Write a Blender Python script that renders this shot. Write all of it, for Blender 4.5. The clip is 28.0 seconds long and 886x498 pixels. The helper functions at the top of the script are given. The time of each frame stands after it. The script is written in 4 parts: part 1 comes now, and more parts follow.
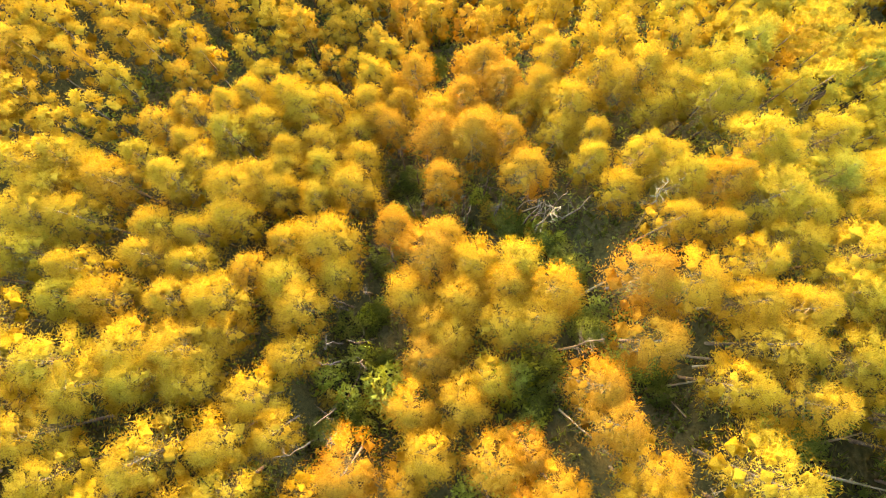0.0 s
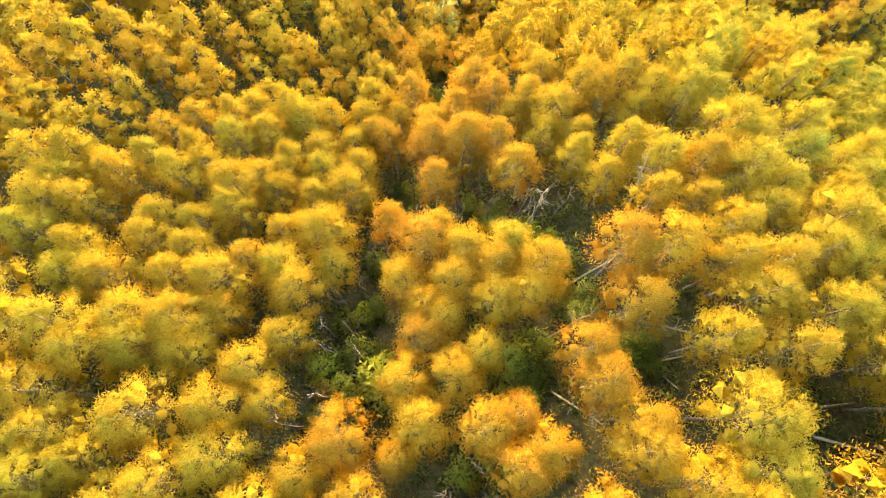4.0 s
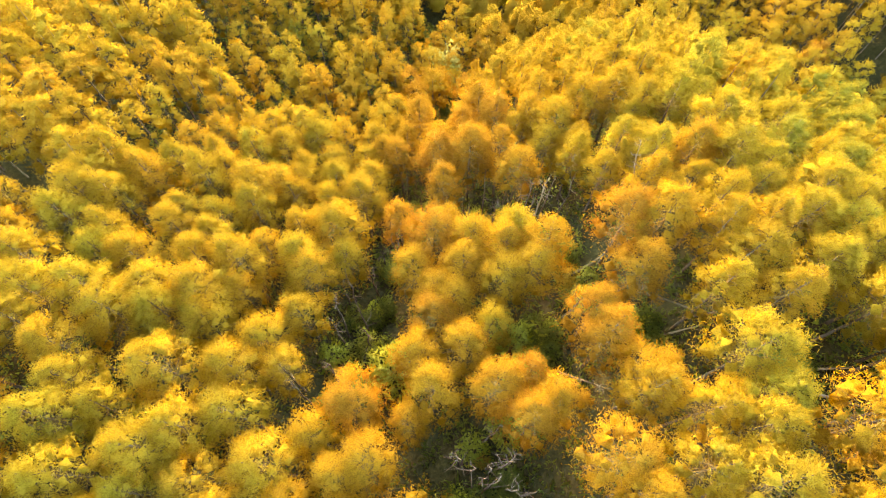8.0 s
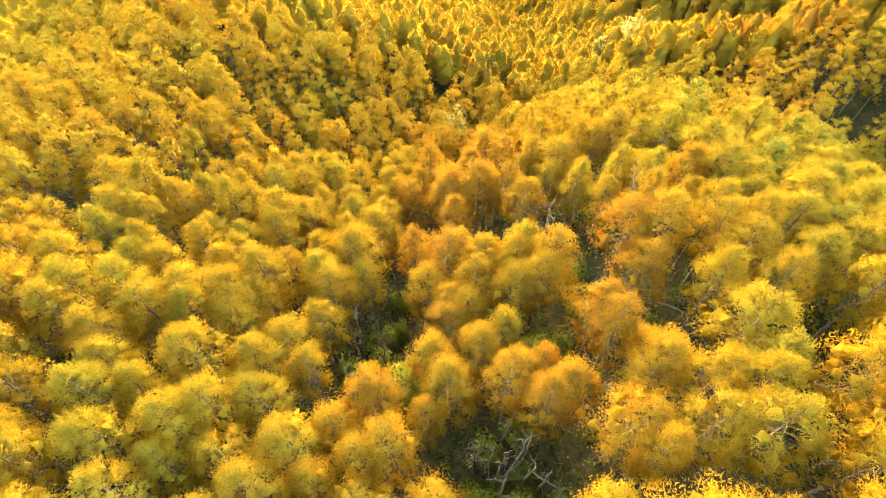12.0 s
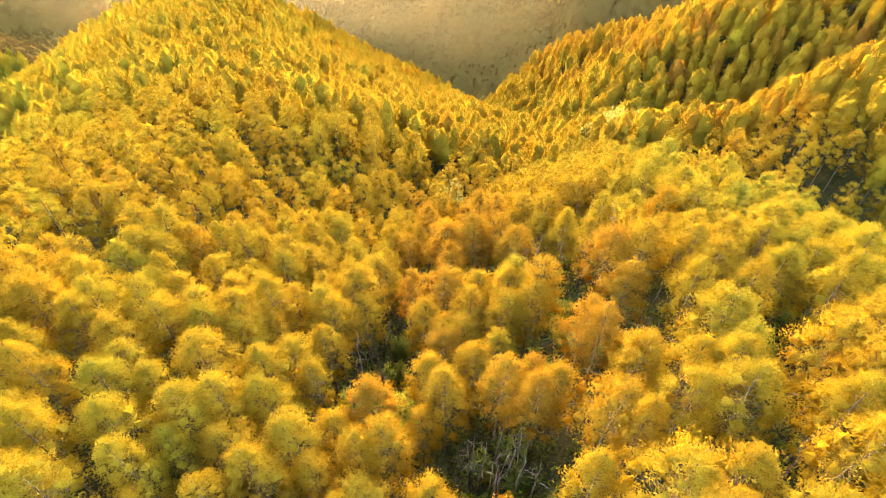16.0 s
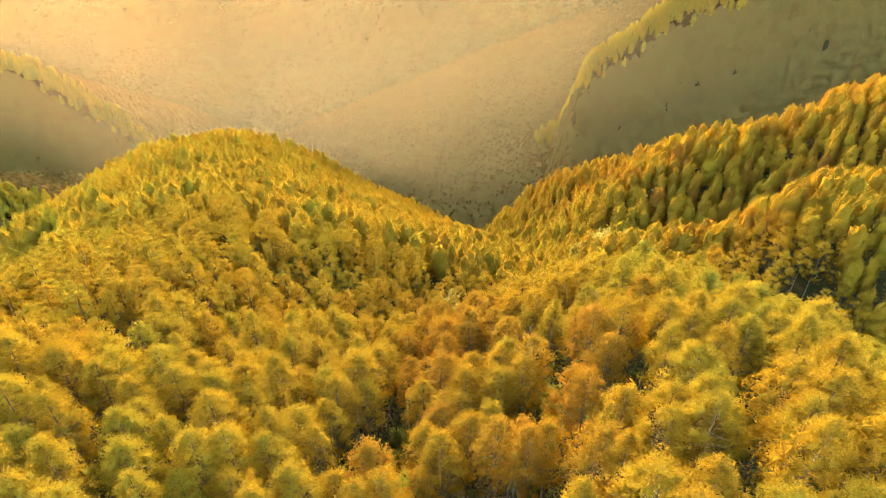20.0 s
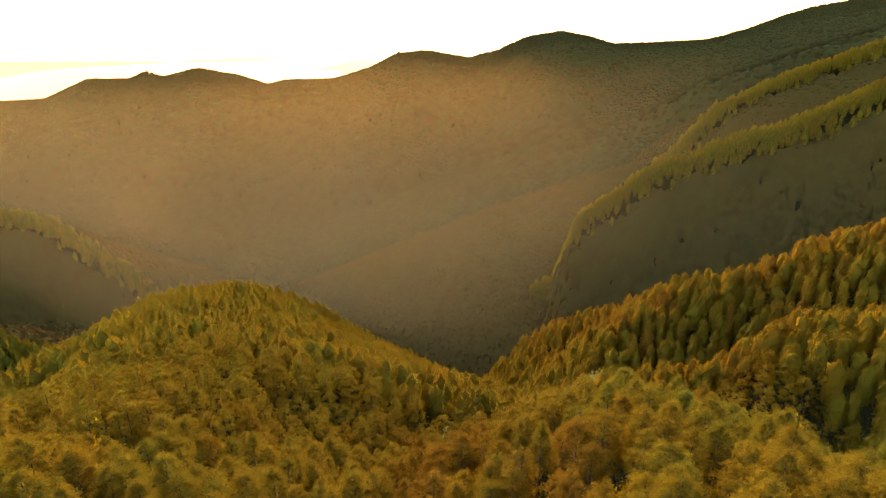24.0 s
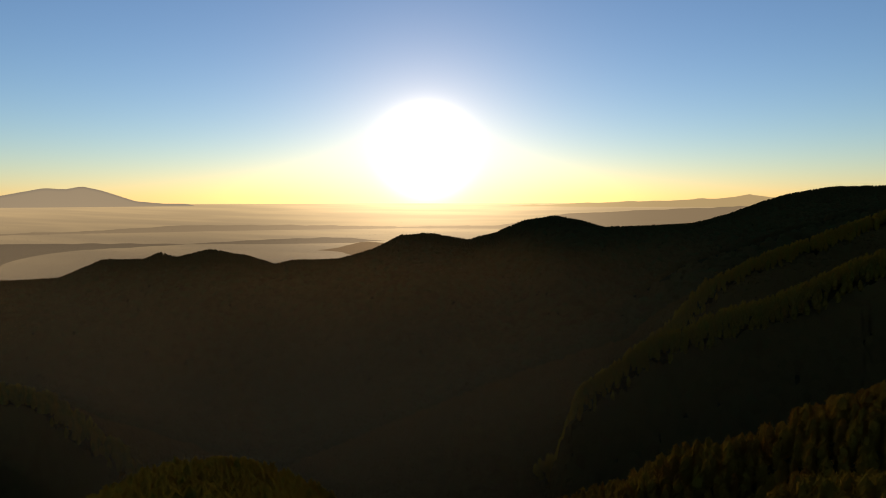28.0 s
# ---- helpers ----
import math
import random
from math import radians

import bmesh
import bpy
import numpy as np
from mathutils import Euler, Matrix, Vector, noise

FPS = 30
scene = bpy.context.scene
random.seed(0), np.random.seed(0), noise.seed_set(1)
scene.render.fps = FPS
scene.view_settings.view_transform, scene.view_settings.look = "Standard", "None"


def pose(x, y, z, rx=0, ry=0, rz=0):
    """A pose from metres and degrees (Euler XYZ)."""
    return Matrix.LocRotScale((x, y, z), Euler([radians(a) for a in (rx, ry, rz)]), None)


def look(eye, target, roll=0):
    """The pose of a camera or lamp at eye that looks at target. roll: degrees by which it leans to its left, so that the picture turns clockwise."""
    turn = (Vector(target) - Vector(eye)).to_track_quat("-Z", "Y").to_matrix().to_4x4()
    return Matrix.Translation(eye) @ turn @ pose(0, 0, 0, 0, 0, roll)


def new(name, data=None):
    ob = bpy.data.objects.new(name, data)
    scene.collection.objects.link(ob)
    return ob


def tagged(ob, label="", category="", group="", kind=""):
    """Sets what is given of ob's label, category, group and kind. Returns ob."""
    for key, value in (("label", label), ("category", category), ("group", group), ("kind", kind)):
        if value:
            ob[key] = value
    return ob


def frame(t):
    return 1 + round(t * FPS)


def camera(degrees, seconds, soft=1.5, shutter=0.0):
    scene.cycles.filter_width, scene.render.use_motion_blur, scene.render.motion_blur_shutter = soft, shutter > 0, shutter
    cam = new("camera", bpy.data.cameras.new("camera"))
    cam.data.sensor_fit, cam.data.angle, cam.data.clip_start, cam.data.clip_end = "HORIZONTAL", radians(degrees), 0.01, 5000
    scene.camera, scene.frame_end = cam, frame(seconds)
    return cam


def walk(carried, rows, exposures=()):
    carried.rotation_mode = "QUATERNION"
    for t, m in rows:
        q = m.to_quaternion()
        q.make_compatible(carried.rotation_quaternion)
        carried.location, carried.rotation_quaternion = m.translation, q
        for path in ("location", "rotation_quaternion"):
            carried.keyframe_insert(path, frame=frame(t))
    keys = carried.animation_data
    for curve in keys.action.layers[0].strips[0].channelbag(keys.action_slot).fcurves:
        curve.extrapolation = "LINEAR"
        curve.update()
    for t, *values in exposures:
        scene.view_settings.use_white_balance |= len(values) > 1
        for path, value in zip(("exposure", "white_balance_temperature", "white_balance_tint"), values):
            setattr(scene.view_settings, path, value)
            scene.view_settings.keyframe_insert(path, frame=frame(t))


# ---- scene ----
cam = camera(71.3, 28.0, soft=1.0)
METRES, EYE, TILT, LEAN, TURN = 100.0, 100.0, -81.9, -0.5, 0.0
ROWS = [
    (0.0, 0.0, 0.0, 0.0, 0.0, 0.0, -0.0),
    (0.5, 0.001, -0.0023, -0.0162, 0.0, 0.92, 0.04),
    (1.0, 0.0024, -0.0043, -0.0333, 0.03, 1.86, 0.06),
    (1.5, 0.0043, -0.0069, -0.0506, 0.06, 2.78, 0.08),
    (2.0, 0.0055, -0.0096, -0.0678, 0.04, 3.71, 0.12),
    (2.5, 0.0075, -0.0123, -0.0851, 0.08, 4.62, 0.16),
    (3.0, 0.009, -0.0147, -0.1027, 0.08, 5.57, 0.19),
    (3.5, 0.0108, -0.0173, -0.1206, 0.12, 6.51, 0.23),
    (5.5, 0.0119, -0.0294, -0.1957, 0.12, 10.38, 0.35),
    (6.0, 0.0107, -0.0318, -0.2142, 0.14, 11.36, 0.39),
    (6.5, 0.009, -0.0343, -0.2323, 0.17, 12.3, 0.42),
    (7.0, 0.0058, -0.0365, -0.2509, 0.2, 13.27, 0.47),
    (7.5, 0.0014, -0.039, -0.2691, 0.18, 14.21, 0.51),
    (8.0, -0.0025, -0.0416, -0.2885, 0.21, 15.19, 0.56),
    (8.5, -0.0062, -0.0446, -0.3061, 0.23, 16.16, 0.57),
    (9.0, -0.0105, -0.0469, -0.3234, 0.24, 17.15, 0.6),
    (9.5, -0.0135, -0.0489, -0.3407, 0.27, 18.2, 0.59),
    (10.0, -0.0155, -0.0512, -0.3566, 0.3, 19.33, 0.61),
    (10.5, -0.0186, -0.0534, -0.3721, 0.29, 20.43, 0.65),
    (11.0, -0.0208, -0.0552, -0.388, 0.31, 21.55, 0.65),
    (11.5, -0.0225, -0.0574, -0.4039, 0.35, 22.68, 0.65),
    (12.0, -0.0238, -0.0594, -0.4201, 0.35, 23.82, 0.67),
    (12.5, -0.0241, -0.0617, -0.4367, 0.35, 24.98, 0.68),
    (14.5, -0.0208, -0.0717, -0.5048, 0.38, 29.58, 0.73),
    (15.0, -0.0198, -0.074, -0.5218, 0.38, 30.79, 0.76),
    (15.5, -0.0193, -0.0764, -0.5388, 0.4, 32.03, 0.79),
    (16.0, -0.0195, -0.079, -0.5563, 0.4, 33.35, 0.79),
    (16.5, -0.0199, -0.0817, -0.5738, 0.39, 34.7, 0.82),
    (17.0, -0.0199, -0.0841, -0.5913, 0.42, 36.13, 0.81),
    (17.5, -0.02, -0.0871, -0.6091, 0.4, 37.58, 0.82),
    (18.0, -0.0191, -0.09, -0.6263, 0.41, 39.1, 0.85),
    (18.5, -0.0181, -0.0928, -0.6419, 0.43, 40.65, 0.88),
    (19.0, -0.0171, -0.0953, -0.6584, 0.44, 42.45, 0.89),
    (19.5, -0.0168, -0.0977, -0.6747, 0.44, 44.27, 0.91),
    (20.0, -0.0161, -0.1003, -0.6911, 0.44, 46.11, 0.92),
    (20.5, -0.0158, -0.103, -0.7074, 0.43, 47.93, 0.93),
    (21.0, -0.0152, -0.1058, -0.7243, 0.44, 49.74, 0.94),
    (21.5, -0.0139, -0.1085, -0.7408, 0.43, 51.56, 0.93),
    (23.5, -0.0069, -0.1205, -0.8075, 0.39, 58.83, 0.98),
    (24.0, -0.0055, -0.1226, -0.8262, 0.4, 60.7, 1.01),
    (24.5, -0.0036, -0.125, -0.845, 0.44, 62.63, 1.01),
    (25.0, -0.0005, -0.1274, -0.863, 0.47, 64.66, 0.99),
    (25.5, 0.0002, -0.1284, -0.8817, 0.48, 66.78, 1.02),
    (26.0, 0.0003, -0.1279, -0.9002, 0.49, 68.94, 1.03),
    (26.5, 0.0004, -0.129, -0.92, 0.51, 71.02, 1.08),
    (27.0, 0.0005, -0.1288, -0.939, 0.42, 73.09, 1.05),
    (27.5, 0.0008, -0.1307, -0.9652, 0.39, 75.09, 0.94),
    (28.0, 0.0009, -0.134, -0.9853, 0.46, 77.12, 0.95),
]
EXPOSURES = [(0.0, 7.0, 15600, 30), (10.0, 6.86, 15800, 31), (15.0, 6.7, 15800, 32), (18.0, 6.48, 14800, 31), (21.0, 5.92, 13600, 30), (23.5, 4.85, 13200, 32), (25.0, 3.0, 12200, 31), (26.0, 1.35, 9800, 28), (27.0, 0.65, 8600, 26), (28.0, 0.4, 7500, 24)]
walk(cam, [(t, pose(0, 0, EYE, TILT, LEAN, TURN) @ pose(METRES * x, METRES * y, METRES * z, 90 + pitch, roll, yaw)) for t, x, y, z, yaw, pitch, roll in ROWS], EXPOSURES)

# ---- light: a low evening sun straight ahead, wide and soft in the haze, clear sky ----
SUN_EL, SUN_AZ = radians(4.0), radians(-0.6)
SUN_DIR = Vector((math.sin(SUN_AZ) * math.cos(SUN_EL), math.cos(SUN_AZ) * math.cos(SUN_EL), math.sin(SUN_EL)))
sun_data = bpy.data.lights.new("sun", "SUN")
sun_data.energy, sun_data.angle, sun_data.color = 0.118, radians(12.0), (1.0, 0.89, 0.64)
sun = new("sun", sun_data)
LIT_FROM = Vector((SUN_DIR.x, SUN_DIR.y, math.tan(radians(12.0))))
sun.matrix_world = look((0, 0, 300), Vector((0, 0, 300)) - LIT_FROM)

world = bpy.data.worlds.new("world")
scene.world = world
world.use_nodes = True
wn, wl = world.node_tree.nodes, world.node_tree.links
wn.clear()
w_out = wn.new("ShaderNodeOutputWorld")
w_sky = wn.new("ShaderNodeTexSky")
w_sky.sky_type, w_sky.sun_disc = "NISHITA", False
w_sky.sun_elevation, w_sky.sun_rotation = SUN_EL, SUN_AZ
w_sky.altitude, w_sky.air_density, w_sky.dust_density, w_sky.ozone_density = 1400, 1.0, 0.3, 3.2
w_bg = wn.new("ShaderNodeBackground")
w_bg.inputs["Strength"].default_value = 0.15
wl.new(w_sky.outputs[0], w_bg.inputs[0])
# the aureole round the sun in the evening haze
w_co = wn.new("ShaderNodeTexCoord")
w_dot = wn.new("ShaderNodeVectorMath")
w_dot.operation = "DOT_PRODUCT"
w_dot.inputs[1].default_value = SUN_DIR
wl.new(w_co.outputs["Generated"], w_dot.inputs[0])
w_max = wn.new("ShaderNodeMath")
w_max.operation, w_max.inputs[1].default_value = "MAXIMUM", 0.0
wl.new(w_dot.outputs["Value"], w_max.inputs[0])
w_last = w_bg.outputs[0]
for power, strength, colour in ((1150, 7.0, (1.0, 0.92, 0.72)), (260, 0.22, (1.0, 0.86, 0.60)), (80, 0.12, (1.0, 0.78, 0.50))):
    w_pow = wn.new("ShaderNodeMath")
    w_pow.operation, w_pow.inputs[1].default_value = "POWER", power
    wl.new(w_max.outputs[0], w_pow.inputs[0])
    w_mul = wn.new("ShaderNodeMath")
    w_mul.operation, w_mul.inputs[1].default_value = "MULTIPLY", strength
    wl.new(w_pow.outputs[0], w_mul.inputs[0])
    w_glow = wn.new("ShaderNodeBackground")
    w_glow.inputs["Color"].default_value = (*colour, 1)
    wl.new(w_mul.outputs[0], w_glow.inputs["Strength"])
    w_add = wn.new("ShaderNodeAddShader")
    wl.new(w_last, w_add.inputs[0])
    wl.new(w_glow.outputs[0], w_add.inputs[1])
    w_last = w_add.outputs[0]
wl.new(w_last, w_out.inputs[0])


# ---- materials ----
def material(name):
    m = bpy.data.materials.new(name)
    m.use_nodes = True
    m.node_tree.nodes.clear()
    return m, m.node_tree.nodes, m.node_tree.links


def noise_node(n, l, scale, detail=2.0, rough=0.5):
    """Noise in world metres."""
    geo = n.new("ShaderNodeNewGeometry")
    t = n.new("ShaderNodeTexNoise")
    t.inputs["Scale"].default_value, t.inputs["Detail"].default_value, t.inputs["Roughness"].default_value = scale, detail, rough
    l.new(geo.outputs["Position"], t.inputs["Vector"])
    return t.outputs["Fac"]


def ramp(n, l, source, stops):
    r = n.new("ShaderNodeValToRGB")
    while len(r.color_ramp.elements) < len(stops):
        r.color_ramp.elements.new(0.5)
    for e, (pos, col) in zip(r.color_ramp.elements, stops):
        e.position, e.color = pos, (*col, 1)
    l.new(source, r.inputs[0])
    return r.outputs[0]


def mix_colour(n, l, fac, a, b, mode="MIX"):
    x = n.new("ShaderNodeMix")
    x.data_type, x.blend_type = "RGBA", mode
    if isinstance(fac, float):
        x.inputs[0].default_value = fac
    else:
        l.new(fac, x.inputs[0])
    l.new(a, x.inputs[6])
    l.new(b, x.inputs[7])
    return x.outputs[2]


def leaf_material(name, stops, sheer=0.44, source="noise", mixed=1.0, fine=9.0, grained=1.0):
    """Needles and leaves: matt, with light shining through. The colour shifts from tree to tree (source "tone": an attribute
    of the massed mesh; "object": the crown's own colour; "noise": by place), from spray to spray and in a fine grain."""
    m, n, l = material(name)
    if source == "object":
        base = n.new("ShaderNodeObjectInfo").outputs["Color"]
    elif source == "tone":
        own_tree = n.new("ShaderNodeAttribute")
        own_tree.attribute_name = "tone"
        base = ramp(n, l, own_tree.outputs["Fac"], stops)
    else:
        base = ramp(n, l, noise_node(n, l, 0.16, 2.0, 0.65), stops)
    geo = n.new("ShaderNodeNewGeometry")
    own = ramp(n, l, geo.outputs["Random Per Island"], [(0.0, (1 - 0.32 * mixed, 1 - 0.36 * mixed, 1 - 0.42 * mixed)), (0.45, (1, 1, 1)), (1.0, (1 + 0.08 * mixed, 1 + 0.09 * mixed, 1 + 0.1 * mixed))])
    col = mix_colour(n, l, 1.0, base, own, "MULTIPLY")
    grain = ramp(n, l, noise_node(n, l, fine, 3.0, 0.7), [(0.32, (1 - 0.5 * grained, 1 - 0.56 * grained, 1 - 0.6 * grained)), (0.5, (1, 1, 1)), (0.68, (1 + 0.14 * grained, 1 + 0.14 * grained, 1 + 0.12 * grained))])
    col = mix_colour(n, l, 1.0, col, grain, "MULTIPLY")
    att, turn = n.new("ShaderNodeAttribute"), n.new("ShaderNodeVectorTransform")
    att.attribute_name, turn.vector_type, turn.convert_from, turn.convert_to = "outward", "NORMAL", "OBJECT", "WORLD"
    l.new(att.outputs["Vector"], turn.inputs[0])
    back = n.new("ShaderNodeVectorMath")
    back.operation, back.inputs["Scale"].default_value = "SCALE", -1.0
    l.new(turn.outputs[0], back.inputs[0])
    mix, out = n.new("ShaderNodeMixShader"), n.new("ShaderNodeOutputMaterial")
    # needles point every way: a spray takes light by the side of the crown that it is on, and passes some through
    for k, (front, rear) in enumerate(((turn, back), (back, turn))):
        dif, tra, add = n.new("ShaderNodeBsdfDiffuse"), n.new("ShaderNodeBsdfTranslucent"), n.new("ShaderNodeAddShader")
        l.new(col, dif.inputs["Color"])
        l.new(col, tra.inputs["Color"])
        l.new(front.outputs[0], dif.inputs["Normal"])
        l.new(rear.outputs[0], tra.inputs["Normal"])
        l.new(dif.outputs[0], add.inputs[0])
        l.new(tra.outputs[0], add.inputs[1])
        l.new(add.outputs[0], mix.inputs[1 + k])
    mix.inputs[0].default_value = sheer
    l.new(mix.outputs[0], out.inputs[0])
    return m


def rough_material(name, scale, stops, bump=0.0, bump_scale=4.0, fine=None):
    m, n, l = material(name)
    col = ramp(n, l, noise_node(n, l, scale, 4.0, 0.6), stops)
    if fine:
        col = mix_colour(n, l, 1.0, col, ramp(n, l, noise_node(n, l, fine, 3.0, 0.7), [(0.3, (0.55, 0.55, 0.55)), (0.7, (1.3, 1.3, 1.3))]), "MULTIPLY")
    b, out = n.new("ShaderNodeBsdfPrincipled"), n.new("ShaderNodeOutputMaterial")
    l.new(col, b.inputs["Base Color"])
    b.inputs["Roughness"].default_value = 0.95
    b.inputs["Specular IOR Level"].default_value = 0.0
    if bump:
        bp = n.new("ShaderNodeBump")
        bp.inputs["Strength"].default_value, bp.inputs["Distance"].default_value = 1.0, bump
        l.new(noise_node(n, l, bump_scale, 3.0, 0.6), bp.inputs["Height"])
        l.new(bp.outputs[0], b.inputs["Normal"])
    l.new(b.outputs[0], out.inputs[0])
    return m


# larch needles as they turn: from russet through amber and gold to a last yellow-green
LARCH_STOPS = [(0.0, (0.190, 0.068, 0.014)), (0.22, (0.275, 0.104, 0.015)), (0.42, (0.300, 0.143, 0.016)), (0.62, (0.290, 0.157, 0.017)), (0.82, (0.240, 0.160, 0.018)), (1.0, (0.130, 0.122, 0.018))]
NEEDLES = leaf_material("larch_needles", [], source="object")
NEEDLES_MASS = leaf_material("larch_needles_massed", LARCH_STOPS, source="tone", mixed=0.8)
NEEDLES_FAR = leaf_material("larch_needles_far", LARCH_STOPS, 0.5, "tone", 0.4, 3.2, 0.45)
# Leaf copy darkened so that the last ridge's shade is in the colour.
SHADE_LEAF = leaf_material("dark_mixed_forest_leaves", [(0.3, (0.05, 0.030, 0.010)), (0.5, (0.06, 0.040, 0.012)), (0.72, (0.05, 0.045, 0.014))], 0.05, "tone", 0.4, 0.5, 0.4)
# Leaves coloured dark to carry the shade of far flanks and gullies.
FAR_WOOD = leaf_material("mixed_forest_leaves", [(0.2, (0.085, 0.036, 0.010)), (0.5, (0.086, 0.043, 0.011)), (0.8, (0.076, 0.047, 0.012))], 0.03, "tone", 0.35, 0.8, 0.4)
GREEN = leaf_material("undergrowth_leaves", [(0.3, (0.05, 0.07, 0.014)), (0.5, (0.09, 0.11, 0.02)), (0.72, (0.19, 0.19, 0.04))])
LIME = leaf_material("lime_green_leaves", [(0.3, (0.16, 0.20, 0.02)), (0.7, (0.26, 0.27, 0.05))])
YELLOW = leaf_material("yellow_bush_leaves", [(0.3, (0.24, 0.14, 0.02)), (0.7, (0.30, 0.20, 0.03))])
PALE = leaf_material("pale_straw_leaves", [(0.3, (0.20, 0.165, 0.035)), (0.7, (0.28, 0.25, 0.07))])
BARK = rough_material("larch_bark", 1.5, [(0.3, (0.055, 0.034, 0.02)), (0.7, (0.17, 0.11, 0.07))], 0.02, 9.0)
TWIG = rough_material("larch_twigs", 2.0, [(0.3, (0.10, 0.05, 0.014)), (0.7, (0.22, 0.12, 0.038))])
DEAD = rough_material("weathered_dead_wood", 1.2, [(0.3, (0.14, 0.09, 0.045)), (0.7, (0.23, 0.155, 0.085))], 0.015, 8.0)
SOIL = rough_material("forest_floor", 0.12, [(0.3, (0.022, 0.018, 0.006)), (0.5, (0.032, 0.024, 0.008)), (0.7, (0.052, 0.032, 0.011))], 0.25, 1.6, 1.3)

# ---- the plan: crest lines of the spurs and ridges, at the height of the treetops ----
NEAR_RIDGES = [
    ([(-70, -120, 70), (-65, -40, 51), (-81, 20, 27), (-81, 80, 3), (-125, 160, -26), (-164, 300, -74), (-169, 425, -127), (-175, 500, -205), (-173, 640, -331)], 0.58, 30),
    ([(70, -120, 80), (42, -40, 59), (44, 0, 40), (48, 40, 21), (55, 95, -25), (72, 155, -58), (82, 205, -106), (88, 250, -167)], 0.66, 15),
    ([(330, 20, 110), (199, 72, 33), (145, 90, 7), (106, 86, -13), (84, 96, -26)], 0.36, 8, 34),
    ([(560, 40, 190), (300, 140, 70), (209, 186, 7), (157, 207, -23), (149, 270, -63), (113, 318, -103), (87, 353, -133), (48, 400, -221), (20, 450, -320)], 0.46, 11),
]
FAR_RIDGES = [
    ([(-1100, 560, 40), (-650, 690, -135), (-525, 715, -172), (-440, 720, -240), (-380, 720, -320)], 0.5, 20),
    ([(-900, 340, -20), (-470, 430, -168), (-373, 425, -197), (-310, 430, -270), (-270, 430, -330)], 0.5, 20),
    ([(150, 640, -230), (176, 632, -141), (263, 635, -81), (349, 635, -47), (427, 635, -23), (534, 635, 24), (900, 600, 150)], 0.75, 12),
    ([(370, 880, -130), (461, 900, -45), (526, 900, -13), (611, 900, 18), (719, 900, 56), (1200, 880, 190)], 0.5, 14),
    ([(420, 1150, -90), (526, 1150, -24), (640, 1150, 10), (772, 1150, 54), (901, 1150, 86), (1400, 1120, 200)], 0.5, 18),
]
SKYLINE = [(-1300, -110), (-1050, -99), (-900, -92), (-800, -49), (-710, -50), (-674, -34), (-630, -45), (-552, -25), (-460, -40), (-387, -61), (-340, -50), (-230, -47), (-147, -24), (-79, 10), (-10, 14),
           (86, -3), (155, 14), (224, 44), (299, 55), (360, 43), (417, 27), (528, 32), (625, 37), (708, 57), (790, 84), (872, 107), (983, 125), (1105, 127), (1500, 150)]


def lift(x, y, nodes, slope, crown, brow=1e6):
    """Height of a rounded ridge with that crest line; past the brow its flanks are steeper."""
    weight, height, gap = 0.0, 0.0, np.full(x.shape, 1e9)
    for (ax, ay, az), (bx, by, bz) in zip(nodes, nodes[1:]):
        dx, dy = bx - ax, by - ay
        u = np.clip(((x - ax) * dx + (y - ay) * dy) / (dx * dx + dy * dy), 0, 1)
        d = np.hypot(x - ax - u * dx, y - ay - u * dy)
        w = 1 / (d * d + 9) ** 3
        weight, height, gap = weight + w, height + w * (az + u * (bz - az)), np.minimum(gap, d)
    return height / weight - slope * (np.sqrt(gap * gap + crown * crown) - crown) - 0.8 * np.maximum(gap - brow, 0)


def waves(x, y, size, seed):
    """A few crossed waves: an even, random-looking swell between about -1 and 1."""
    rng, out = np.random.RandomState(seed), 0.0
    for _ in range(7):
        a, f, p = rng.uniform(0, 6.283), rng.uniform(0.6, 1.6) * 6.283 / size, rng.uniform(0, 6.283)
        out = out + np.sin((x * np.cos(a) + y * np.sin(a)) * f + p)
    return out / 4.0


def canopy(x, y):
    """Height of the treetops over the whole country."""
    x, y = np.asarray(x, float), np.asarray(y, float)
    layers = [lift(x, y, *r) for r in NEAR_RIDGES + FAR_RIDGES]
    crest = np.interp(x, [1.533 * p[0] for p in SKYLINE], [99.4 - 1.533 * (99.4 - p[1]) for p in SKYLINE])
    away = np.abs(y - 2200 - 30 * np.sin(x / 200))
    fold = 26 * waves(x, y, 480, 4) * np.clip(away / 300, 0, 1)
    layers.append(crest + fold - 0.42 * (np.sqrt(away * away + 900) - 30))
    layers.append(np.full(x.shape, -400.0))
    h = np.stack(layers)
    top = h.max(0)
    return top + 5 * np.log(np.exp((h - top) / 5).sum(0))


def tree_height(x, y):
    return 25.0 + 1.8 * waves(np.asarray(x, float), np.asarray(y, float), 60, 9)


def ground_z(x, y):
    return canopy(x, y) - 24.0 + 13.0 * np.clip((np.asarray(y, float) - 560) / 120, 0, 1)


